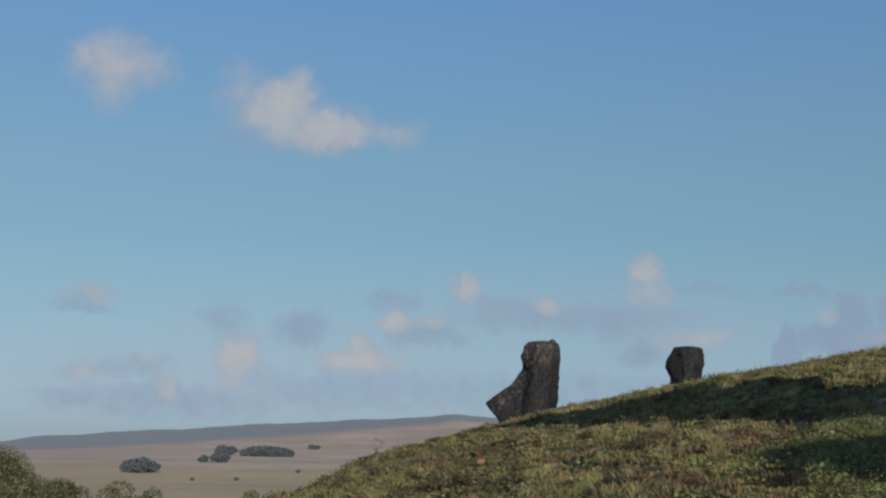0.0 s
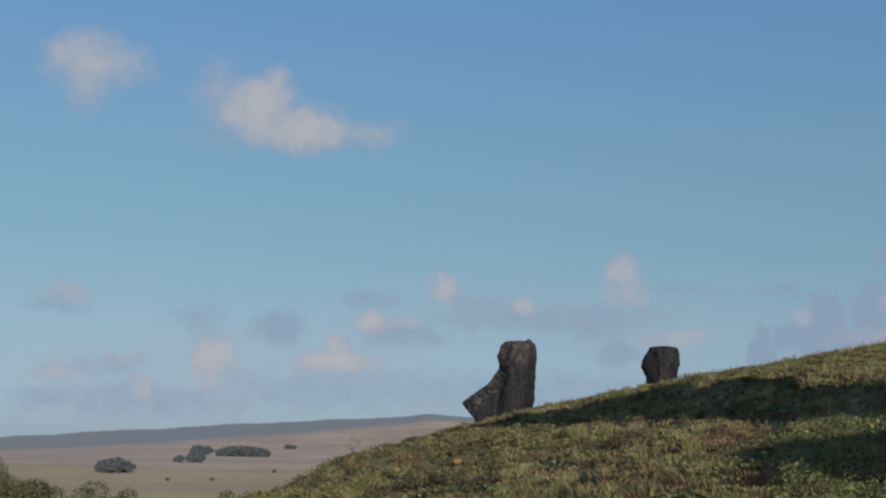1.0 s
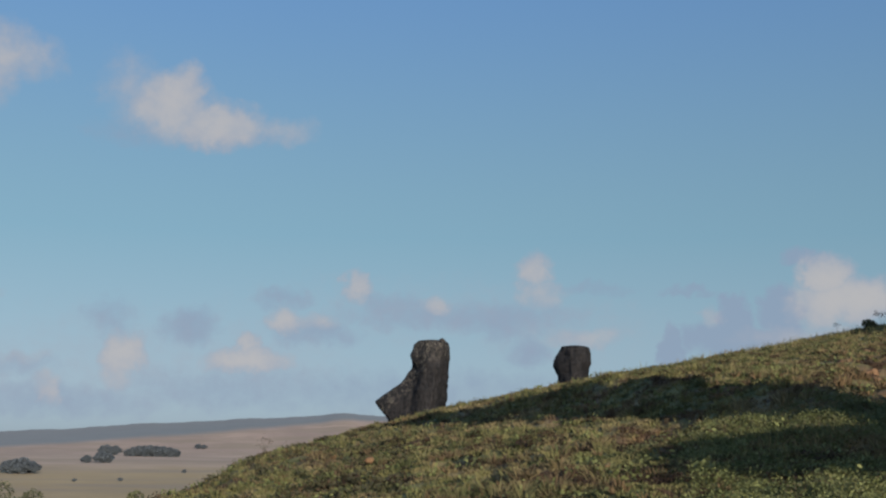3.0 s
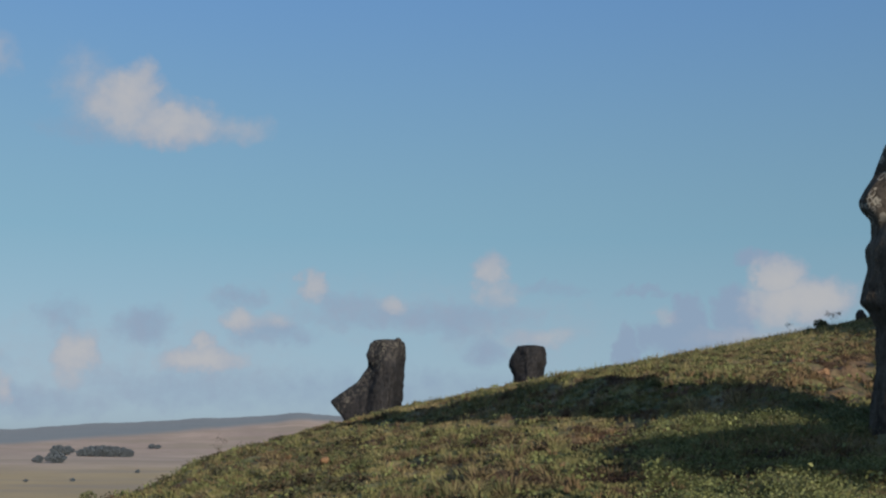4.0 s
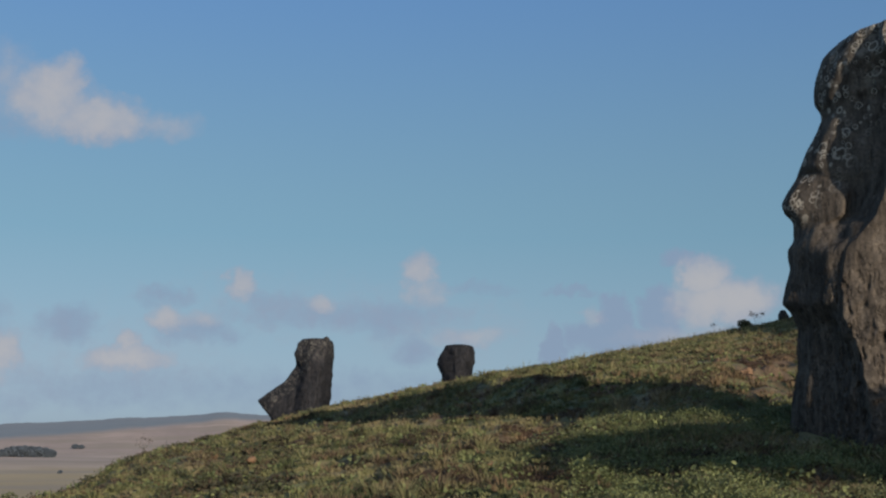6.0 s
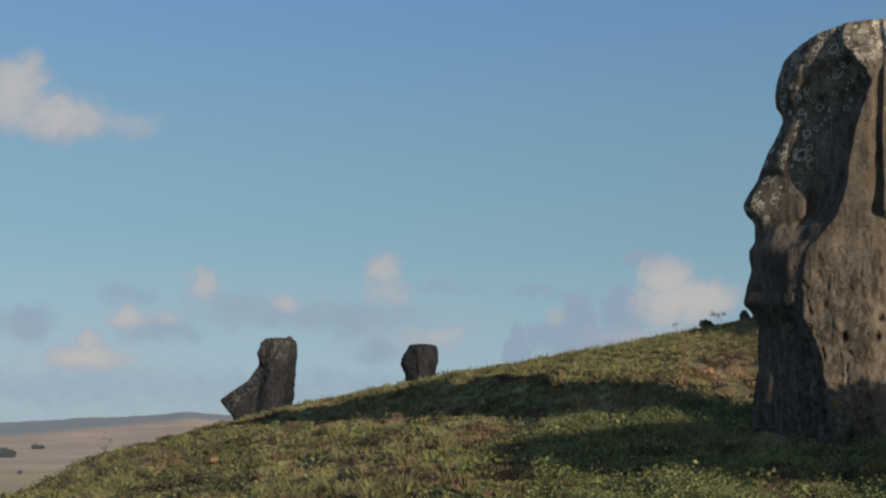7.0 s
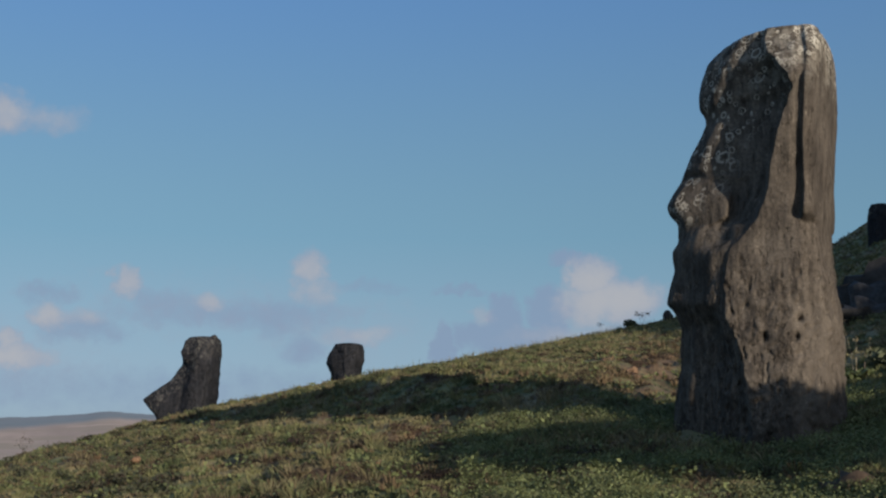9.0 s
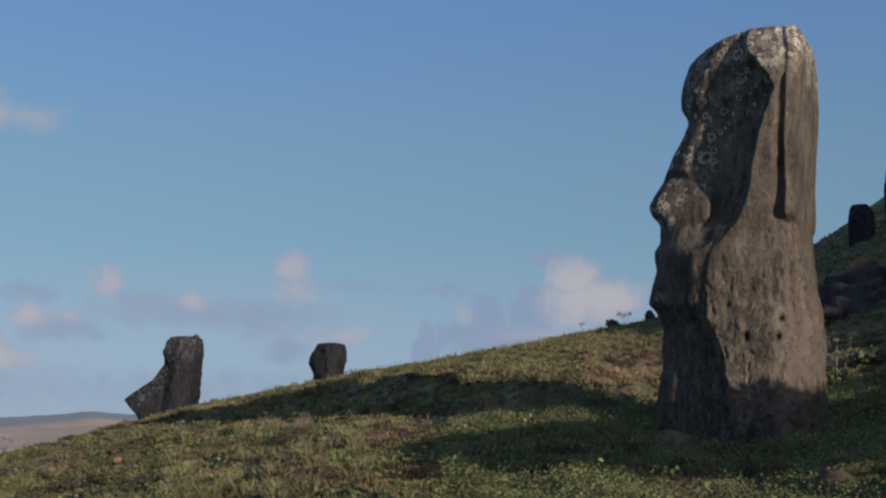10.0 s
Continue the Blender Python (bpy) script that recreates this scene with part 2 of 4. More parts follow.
def ground_material():
    """One sheet: rough green-brown pasture near by, dry yellow plain and dark scrub on the far hills, both hazed in
    their colour, bare red earth in places.
    """
    m, n, b = material("pasture", 0.95)
    p = n.node("ShaderNodeNewGeometry").outputs["Position"]
    sep = n.node("ShaderNodeSeparateXYZ")
    n.put(sep.inputs[0], p)
    far = n.vec("LENGTH", p)
    clump = n.noise(p, 1.6, 6, 0.65)
    near = turf_colour(n, p)
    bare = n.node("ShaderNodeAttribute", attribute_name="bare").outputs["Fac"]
    # bare earth brown, which in the hollows also carries painted shade
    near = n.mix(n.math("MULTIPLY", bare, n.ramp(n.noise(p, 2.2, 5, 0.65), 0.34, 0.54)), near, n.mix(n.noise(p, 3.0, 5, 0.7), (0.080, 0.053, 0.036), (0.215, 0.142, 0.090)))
    # pit soil: brown earth with the shade of the holes painted in
    pit = n.node("ShaderNodeAttribute", attribute_name="pit").outputs["Fac"]
    near = n.mix(n.ramp(n.math("MULTIPLY_ADD", n.noise(p, 6.0, 4, 0.6), 0.5, pit), 0.5, 0.75), near, n.mix(n.noise(p, 5.0, 4, 0.6), (0.030, 0.022, 0.017), (0.085, 0.055, 0.036)))
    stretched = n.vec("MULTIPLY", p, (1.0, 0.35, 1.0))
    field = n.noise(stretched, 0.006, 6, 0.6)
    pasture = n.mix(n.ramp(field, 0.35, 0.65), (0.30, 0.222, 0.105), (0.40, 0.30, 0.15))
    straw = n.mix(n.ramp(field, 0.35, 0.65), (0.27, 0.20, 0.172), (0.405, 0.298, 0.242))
    # pasture pales to straw with distance: haze painted into the ground colour
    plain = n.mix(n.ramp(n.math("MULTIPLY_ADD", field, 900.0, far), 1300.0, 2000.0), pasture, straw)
    plain = n.mix(n.ramp(n.noise(n.vec("MULTIPLY", p, (0.45, 1.0, 1.0)), 0.009, 6, 0.7, 0.6), 0.44, 0.62, 0.0, 0.75), plain, (0.225, 0.185, 0.135))
    # far scrub is blue-grey: the haze over the hills is painted in
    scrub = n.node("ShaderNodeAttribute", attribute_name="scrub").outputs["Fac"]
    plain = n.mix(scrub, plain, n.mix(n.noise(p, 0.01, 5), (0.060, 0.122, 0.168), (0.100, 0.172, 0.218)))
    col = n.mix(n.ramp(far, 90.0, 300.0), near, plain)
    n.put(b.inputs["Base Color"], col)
    # sheen by distance stands in for haze brightening the far plain
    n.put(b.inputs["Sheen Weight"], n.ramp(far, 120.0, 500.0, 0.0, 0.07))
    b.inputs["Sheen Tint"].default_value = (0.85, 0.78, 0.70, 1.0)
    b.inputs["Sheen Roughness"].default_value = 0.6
    relief(n, b, n.math("ADD", clump, n.noise(p, 9.0, 5, 0.7)), 0.9, 0.06)
    return m


def grass_material():
    m, n, b = material("grass", 0.8)
    geo = n.node("ShaderNodeNewGeometry")
    col = n.mix(n.ramp(geo.outputs["Random Per Island"], 0.0, 1.0, 0.0, 1.0, False), (0.88, 0.87, 0.88), (1.28, 1.24, 1.18))
    thin_leaf(m, n, b, n.mix(1.0, turf_colour(n, geo.outputs["Position"]), col, "MULTIPLY"))
    return m


def leaf_material(name, dark, light, dry, dry_share):
    m, n, b = material(name, 0.75)
    isl = n.node("ShaderNodeNewGeometry").outputs["Random Per Island"]
    p = n.node("ShaderNodeNewGeometry").outputs["Position"]
    tone = n.math("MULTIPLY_ADD", isl, 0.28, n.ramp(n.noise(n.vec("ADD", p, (7.0, 3.0, 0.0)), 2.6, 3, 0.6), 0.36, 0.62, 0.0, 0.72))
    col = n.mix(tone, dark, light)
    patch = n.math("ADD", n.math("MULTIPLY_ADD", n.noise(p, 1.9, 3, 0.6), 0.5, n.math("MULTIPLY", n.noise(p, 0.42, 3, 0.6), 0.5)), n.math("MULTIPLY_ADD", isl, 0.14, -0.07))
    col = n.mix(n.ramp(patch, 0.62 - dry_share, 0.70 - dry_share), col, dry)
    thin_leaf(m, n, b, col)
    return m


NEAR_STONE = stone_material("lichened_tuff", (0.053, 0.046, 0.039), (0.121, 0.105, 0.086), 2.85, 0.85)
# same tuff as the near head, darkened and blued to paint its shade
SHADED_STONE = stone_material("shaded_tuff", (0.014, 0.017, 0.022), (0.037, 0.037, 0.041), 1.4, 0.28)
GROUND = ground_material()
GRASS = grass_material()
WEED = leaf_material("weed_leaf", (0.075, 0.092, 0.045), (0.190, 0.205, 0.098), (0.165, 0.138, 0.090), 0.07)
GREEN_WEED = leaf_material("broad_weed_leaf", (0.090, 0.114, 0.046), (0.200, 0.228, 0.096), (0.18, 0.155, 0.085), 0.02)
DRY = leaf_material("dry_grass", (0.10, 0.075, 0.045), (0.24, 0.175, 0.10), (0.16, 0.095, 0.06), 0.02)
SCRUB = leaf_material("scrub_leaf", (0.045, 0.048, 0.029), (0.09, 0.09, 0.052), (0.115, 0.085, 0.058), 0.08)
BUSH = leaf_material("bush_leaf", (0.072, 0.088, 0.052), (0.158, 0.172, 0.100), (0.155, 0.135, 0.09), 0.03)
# grove leaves turned blue-grey, distance haze painted over their green
HAZED_GROVE = leaf_material("hazed_grove_leaf", (0.094, 0.122, 0.155), (0.115, 0.146, 0.178), (0.13, 0.14, 0.155), -0.1)
# withered leaves, kept very dark to paint shade between the clumps
DEAD_SHADE = leaf_material("dead_leaf_shade", (0.034, 0.025, 0.019), (0.088, 0.060, 0.042), (0.12, 0.082, 0.055), 0.0)


def plain_material(name, c1, c2, scale, rough=0.9):
    m, n, b = material(name, rough)
    p = n.node("ShaderNodeTexCoord").outputs["Object"]
    f = n.noise(p, scale, 5, 0.65)
    n.put(b.inputs["Base Color"], n.mix(n.ramp(f, 0.3, 0.7), c1, c2))
    relief(n, b, f, 0.5, 0.02)
    return m


BARK = plain_material("bark", (0.07, 0.055, 0.04), (0.15, 0.12, 0.09), 6)
EARTH = plain_material("red_earth", (0.105, 0.068, 0.044), (0.235, 0.150, 0.092), 7)
BROWN_EARTH = plain_material("brown_earth", (0.045, 0.033, 0.023), (0.105, 0.073, 0.048), 12)
# rock colour lowered to paint in the shade on the boulder heap
ROCK = plain_material("rock", (0.02, 0.02, 0.02), (0.055, 0.052, 0.05), 4)
ORANGE_ROCK = plain_material("orange_rock", (0.15, 0.088, 0.048), (0.23, 0.145, 0.085), 9)


def mesh_object(name, verts, faces, mat, smooth=True):
    me = bpy.data.meshes.new(name)
    me.from_pydata([tuple(v) for v in verts], [], [tuple(f) for f in faces])
    me.materials.append(mat)
    if smooth:
        me.shade_smooth()
    me.update()
    return new(name, me)


def part(name, bm, mat, parent, label=""):
    me = bpy.data.meshes.new(name)
    bm.to_mesh(me)
    bm.free()
    me.materials.append(mat)
    me.shade_smooth()
    ob = new(name, me)
    ob.parent = parent
    return tagged(ob, label)


# ---- terrain ----
# skyline of the near slope: azimuth, elevation in degrees, distance of the crest
SKYLINE = [(-180, -2, 60), (-90, -9, 30), (-40, -9, 22), (-20, -6.5, 20), (-10, -4.1, 20), (-7.4, -3.0, 22), (-5.5, -2.18, 25),
           (-4.0, -1.35, 29), (-2.9, -0.85, 32), (-0.5, -0.28, 36), (2.3, 0.55, 40), (5.5, 1.27, 43), (10, 2.30, 48), (13, 2.86, 52),
           (19.3, 4.06, 60), (25.5, 5.25, 70), (29, 6.7, 72), (32.6, 8.4, 75), (35.6, 10.4, 80), (42, 15, 85), (50, 19, 80),
           # out of view: this rise is steepened to cast shade over the right hillside
           (60, 19.5, 70), (80, 21, 60), (102, 27, 70), (113, 28.5, 70), (119, 26, 70), (124, 13, 68), (130, 4, 60), (150, 1.0, 50), (165, -1, 50), (180, -2, 60)]
SKY_AZ = np.array([r[0] for r in SKYLINE], float)
SKY_TAN = np.tan(np.radians([r[1] for r in SKYLINE]))
SKY_D = np.array([r[2] for r in SKYLINE], float)
CREST = [(-180, 0), (-40, -1.0), (-18.8, -0.49), (-17.6, -0.23), (-14.4, -0.01), (-12, 0.16), (-9.5, 0.33), (-7.1, 0.52), (-4.6, 0.65),
         (-2.0, 0.82), (0.5, 1.01), (2.1, 0.94), (6, 0.7), (40, 0.2), (180, 0)]
PLAIN = -28.4


def wave(x, y, scale, seed):
    """Cheap smooth noise from a few turned sines."""
    rng = np.random.RandomState(seed)
    out = 0
    for i in range(7):
        a, k, ph = rng.uniform(0, 6.283), scale * rng.uniform(0.5, 1.9), rng.uniform(0, 6.283)
        out = out + np.sin((x * math.cos(a) + y * math.sin(a)) * k + ph + 0.7 * np.sin((x * math.sin(a) - y * math.cos(a)) * k * 0.7 + ph))
    return out / 7


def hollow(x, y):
    """0 to 1: small sunk hollows of bare soil, their shade partly painted into the brown."""
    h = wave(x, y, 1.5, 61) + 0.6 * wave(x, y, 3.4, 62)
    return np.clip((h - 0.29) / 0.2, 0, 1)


# small scarps where the turf has slipped, soil darkened to paint their shade: azimuth, distance, half width
PITS = [(3.72, 24.6, 0.5), (5.51, 22.1, 0.6), (2.77, 17.5, 0.5), (1.03, 18.8, 0.45), (7.43, 19.6, 0.5), (14.22, 18.0, 0.35), (15.1, 16.2, 0.6), (10.8, 13.2, 0.3),
        (11.7, 13.3, 0.3), (9.59, 13.6, 0.25), (8.56, 18.0, 0.3), (14.6, 12.3, 0.35), (16.4, 11.1, 0.35), (20.27, 11.2, 0.3), (2.24, 24.6, 0.35), (23.43, 33.6, 0.9), (25.24, 26.6, 0.6), (19.0, 41.0, 0.7),
        (23.94, 24.2, 0.65), (24.48, 21.0, 0.55), (24.96, 35.6, 0.8), (21.86, 23.2, 0.4), (23.2, 28.0, 0.6), (22.8, 20.2, 0.4)]


def scarps(az, d):
    """Lift of the turf at the scarps, and how bare they are."""
    lift, soil = 0 * d, 0 * d
    for a, dc, w in PITS:
        across, along = np.radians(az - a) * dc, d - dc
        k = np.exp(-(across / (0.6 * w)) ** 2)
        lift = lift + k * (0.06 * np.exp(-((along - 0.35) / 0.3) ** 2) - 0.16 * np.exp(-((along + 0.1) / 0.35) ** 2))
        soil = np.maximum(soil, k * np.exp(-((along - 0.1) / 0.26) ** 2))
    return lift, soil


def near_slope(az, d, lift):
    ts, dc = np.interp(az, SKY_AZ, SKY_TAN) + np.interp(az, SKY_AZ, lift), np.interp(az, SKY_AZ, SKY_D)
    s = ts + EYE / dc
    q = np.interp(az, [-2, 4, 9, 12, 18, 22.5, 26, 29, 36, 60, 90, 130, 150], [0, -0.06, -0.22, -0.25, -0.18, -0.13, 0.02, 0.20, 0.40, 0.5, 0.5, 0.4, 0.2])
    m = 0.3 * dc
    k = EYE / dc / (2 * m)
    dd = np.minimum(d, dc)
    z = s * dd * (1 + q * (dd / dc - 1))
    over = np.clip(d - (dc - m), 0, None)
    z = z + np.clip(d - dc, 0, None) * s
    drop = np.interp(az, [-40, -10, 0, 25, 40], [0.16, 0.18, 0.35, 0.3, 0.2])
    lim = drop / (2 * k)
    return z - np.where(over < lim, k * over ** 2, k * lim ** 2 + (over - lim) * drop - 0 * over) - np.clip(over - lim, 0, None) * np.maximum(s, 0)


LIFT = np.zeros(len(SKYLINE))
for _ in range(4):
    dist = np.geomspace(4, 140, 240)[None, :]
    top = ((near_slope(SKY_AZ[:, None], dist, LIFT) - EYE) / dist).max(1)
    LIFT = LIFT + np.clip(SKY_TAN - top, -0.05, 0.05)


SWELL_AZ = [0, 3, 5.5, 8, 10.4, 11.6, 12.9, 14.2, 16, 17.7, 20.4, 22.6, 23.7, 25.4, 28]
SWELL_D = [40, 35.5, 32.5, 29, 26.4, 25.05, 23.9, 22.8, 21.5, 20.3, 18.75, 17.7, 17.3, 16.65, 16]
SWELL_LIFT = [0.0, 0.03, 0.10, 0.20, 0.27, 0.36, 0.44, 0.47, 0.43, 0.40, 0.26, 0.20, 0.08, 0.07, 0.0]


def height(x, y, bumps=True):
    x, y = np.asarray(x, float), np.asarray(y, float)
    az, d = np.degrees(np.arctan2(x, y)), np.hypot(x, y)
    z = near_slope(az, d, LIFT)
    # the ground underfoot is one even slope, whatever rises further off
    even = sum(near_slope((az + a + 180) % 360 - 180, d, LIFT) for a in (-50, -30, -15, 0, 15, 30, 50)) / 7
    z = z + (even - z) * np.clip((9 - d) / 4, 0, 1)
    # a swell of the ground half way up the slope
    off = d - np.interp(az, SWELL_AZ, SWELL_D) - 0.3
    z = z + np.interp(az, SWELL_AZ, SWELL_LIFT) * np.exp(-(off / np.where(off < 0, 2.0, 9.0)) ** 2)
    if bumps:
        w = 0.8 * np.clip((d - 3) / 6, 0, 1) * (1 - 0.55 * np.exp(-((off - 1) / 5) ** 2) * np.interp(az, [0, 4, 24, 27], [0, 1, 1, 0]))
        small = np.abs(wave(x, y, 2.3, 3)) * 0.24 + wave(x, y, 0.8, 5) * 0.07 + np.abs(wave(x, y, 5.0, 7)) * 0.17
        z = z + w * (small - 0.15 - 0.21 * hollow(x, y)) * np.clip(1.2 - d / 160, 0, 1)
        z = z + scarps(az, d)[0]
        bank = np.exp(-((az - 24.6) / 1.6) ** 2 - ((d - 23) / 6) ** 2)
        z = z + bank * (np.abs(wave(x, y, 4.5, 71)) * 0.5 + np.abs(wave(x, y, 10.0, 72)) * 0.2 - 0.1)
    crest = np.tan(np.radians(np.interp(az, [c[0] for c in CREST], [c[1] for c in CREST])))
    f = np.clip((d - 1900) / 1700, 0, 1)
    f = f * f * (3 - 2 * f)
    hill = PLAIN + (crest * 3600 + EYE - PLAIN) * f + wave(x, y, 0.004, 9) * 3.0 * np.clip((d - 300) / 800, 0, 1) * (1 - f)
    hill = hill + 1.5 * f * (np.sin(az * 2.9) * 0.5 + np.sin(az * 7.3 + 1) * 0.25 + np.sin(az * 1.3 + 0.4) + 0.25 * np.sin(az * 13.7))
    hill = hill - np.clip(d - 3600, 0, None) * 0.1
    return np.where(d < 600, np.maximum(z, hill), hill)


def make_ground():
    az = np.concatenate([np.arange(-180, -26, 4.0), np.arange(-26, 44, 0.22), np.arange(44, 180, 4.0)])
    rad = np.concatenate([np.linspace(0.4, 6, 12), np.geomspace(6.4, 95, 380), np.geomspace(100, 4600, 130)])
    A, D = np.meshgrid(np.radians(az), rad)
    x, y = D * np.sin(A), D * np.cos(A)
    z = height(x, y)
    verts = np.stack([x, y, z], -1).reshape(-1, 3)
    nr, na = x.shape
    i = np.arange(nr - 1)[:, None] * na + np.arange(na)[None, :]
    j = np.arange(nr - 1)[:, None] * na + (np.arange(na)[None, :] + 1) % na
    faces = np.stack([i, i + na, j + na, j], -1).reshape(-1, 4)
    verts = np.concatenate([verts, [[0, 0, float(height(0.0, 0.1))]]])
    me = bpy.data.meshes.new("ground")
    cap = [(len(verts) - 1, k, (k + 1) % na) for k in range(na)]
    me.from_pydata(verts.tolist(), [], faces.tolist() + cap)
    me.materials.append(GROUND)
    me.shade_smooth()
    azd, d = np.degrees(A).ravel(), D.ravel()
    bare = np.exp(-((azd - 24.6) / 1.9) ** 2 - ((d - 25) / 8) ** 2)
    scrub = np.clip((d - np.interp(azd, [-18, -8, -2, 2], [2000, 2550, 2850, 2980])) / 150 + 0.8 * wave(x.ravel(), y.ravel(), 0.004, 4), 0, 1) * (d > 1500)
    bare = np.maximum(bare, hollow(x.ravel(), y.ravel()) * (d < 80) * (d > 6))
    pit = scarps(azd, d)[1]
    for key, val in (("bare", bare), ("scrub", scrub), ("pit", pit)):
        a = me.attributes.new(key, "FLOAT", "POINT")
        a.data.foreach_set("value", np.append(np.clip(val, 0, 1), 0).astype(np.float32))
    ob = new("ground", me)
    return tagged(ob, "grassy hillside above a dry yellow plain and low far hills", "ground", kind="structure")


ground = make_ground()


# ---- statues ----
def smooth_rows(v, sigma):
    r = int(3 * sigma) + 1
    k = np.exp(-0.5 * (np.arange(-r, r + 1) / sigma) ** 2)
    k /= k.sum()
    p = np.pad(v, r, mode="edge")
    return np.convolve(p, k, mode="valid")


def statue(name, prof, z0, z1, rows, mat, ear=None, pits=(), rough=1.0, seed=1):
    """A stone head, facing -x: sections along the height, each from the nose round the temple to the back, then worn."""
    z = np.linspace(z0, z1, rows)
    step = (z1 - z0) / rows
    g = {k: smooth_rows(np.interp(z, [a for a, _ in v], [b for _, b in v]), 0.022 / step) for k, v in prof.items()}
    g["temple"] = g["temple"] + rough * np.array([0.05 * noise.noise(Vector((k * 2.6, seed, 0))) + 0.03 * noise.noise(Vector((k * 8.0, seed, 4))) for k in z])
    dens = rows / 320
    counts = [max(3, int(c * dens)) for c in (14, 30, 12, 26, 16, 52, 18, 14)]
    px = [g["nose"], g["nose"] + np.clip(0.5 * (g["face"] - g["nose"]), 0.01, 0.12), g["face"], g["face"] + g["bevel"], g["temple"] - 0.05, g["temple"], g.get("corner", g["back"] - 0.16), g["back"], g["back"] + 0.02]
    py = [0 * z, 0.5 * g["nose_w"], g["nose_w"], g["face_w"], g["side"] - g["recess"], g["side"], g["side"] * 0.98, g["side"] * 0.74, 0 * z]
    X, Y = [], []
    for i, c in enumerate(counts):
        for k in range(c):
            f = k / c
            X.append(px[i] * (1 - f) + px[i + 1] * f)
            Y.append(py[i] * (1 - f) + py[i + 1] * f)
    X.append(px[-1])
    Y.append(py[-1])
    X, Y = np.array(X).T, np.array(Y).T
    X = np.concatenate([X, X[:, -2:0:-1]], 1)
    Y = np.concatenate([Y, -Y[:, -2:0:-1]], 1)
    r = max(1, int(2.6 * dens))
    ker = np.exp(-0.5 * (np.arange(-3 * r, 3 * r + 1) / r) ** 2)
    ker /= ker.sum()
    n = X.shape[1]
    idx = (np.arange(n)[:, None] + np.arange(-3 * r, 3 * r + 1)[None, :]) % n
    X, Y = (X[:, idx] * ker).sum(-1), (Y[:, idx] * ker).sum(-1)
    Z = np.repeat(z[:, None], n, 1)
    if ear:
        edge = np.interp(Z, *ear["edge"])
        low = 1 / (1 + np.exp(-(Z - ear["low"]) / 0.018))
        slab = low / (1 + np.exp(-(X - edge) / 0.012))
        deep = np.interp(Z, [ear["low"], 3.68, 3.76, 3.9, 4.1, 4.25], [1.0, 1.0, 0.2, 0.4, 0.45, 0.1])
        groove = low * deep * np.exp(-((X - edge + 0.05) / 0.04) ** 2) * (np.abs(Y) > 0.3)
        slab = slab * np.clip((np.abs(Y) - 0.3) / 0.1, 0, 1) * (0.5 + 0.5 * deep)
        lobe = np.exp(-((Z - ear["low"] - 0.1) / 0.12) ** 2)
        under = np.exp(-((Z - ear["low"] + 0.035) / 0.022) ** 2) / (1 + np.exp(-(X - edge + 0.02) / 0.02)) / (1 + np.exp((X - edge - 0.28) / 0.02)) * (np.abs(Y) > 0.3)
        groove = np.maximum(groove, 0.9 * under)
        Y = Y + np.sign(Y) * ((0.125 + 0.06 * lobe) * slab - 0.045 * groove)
    for x, h, rad, deep in pits:
        Y = Y + np.where(Y < -0.2, deep * np.exp(-((X - x) ** 2 + ((Z - h) * 0.7) ** 2) / rad ** 2), 0)
    # rounded top
    rows_x, rows_y, rows_z = [X], [Y], [Z]
    cx = X[-1].mean()
    for f, up in ((0.95, 0.022), (0.85, 0.038), (0.68, 0.05), (0.45, 0.058), (0.2, 0.06), (0.02, 0.06)):
        rows_x.append(cx + (X[-1:] - cx) * f)
        rows_y.append(Y[-1:] * f)
        rows_z.append(Z[-1:] + up)
    X, Y, Z = np.concatenate(rows_x), np.concatenate(rows_y), np.concatenate(rows_z)
    verts = np.stack([X, Y, Z], -1).reshape(-1, 3)
    off = np.array([noise.fractal(Vector(v) * 2.2 + Vector((seed * 7.1, 0, 0)), 0.9, 2.1, 5) for v in verts])
    fine = np.array([noise.noise(Vector((v[0] * 9, v[1] * 9, v[2] * 4.5)) + Vector((0, seed * 3.3, 0))) for v in verts])
    cav = np.array([noise.noise(Vector((v[0] * 17, v[1] * 17, v[2] * 12))) + 0.5 * noise.noise(Vector((v[0] * 27, v[1] * 27, v[2] * 15))) for v in verts])
    mid = np.stack([np.repeat(X.mean(1)[:, None], n, 1), 0 * Y, Z], -1).reshape(-1, 3)
    out = verts - mid
    out[:, 2] = 0
    ln = np.linalg.norm(out, axis=1, keepdims=True)
    out = out / np.maximum(ln, 0.05)
    flank = np.clip((verts[:, 0] + 0.42) / 0.2, 0, 1)
    low_zone = np.clip((2.3 - verts[:, 2]) / 1.0, 0.12, 1) * (0.15 + 0.85 * flank)
    worn = 1 + 1.3 * np.clip((2.2 - verts[:, 2]) / 1.0, 0, 1) * (0.2 + 0.8 * flank)
    amt = rough * (worn * (0.018 * off + 0.010 * fine) - 0.06 * low_zone * np.clip(cav - 0.20, 0, 0.6))
    verts = verts + out * amt[:, None]
    nr = X.shape[0]
    i = np.arange(nr - 1)[:, None] * n + np.arange(n)[None, :]
    j = np.arange(nr - 1)[:, None] * n + (np.arange(n)[None, :] + 1) % n
    faces = np.stack([i, i + n, j + n, j], -1).reshape(-1, 4)[:, ::-1]
    ob = mesh_object(name, verts.tolist(), faces.tolist(), mat)
    return ob


def bearing(az, d):
    return d * math.sin(radians(az)), d * math.cos(radians(az))


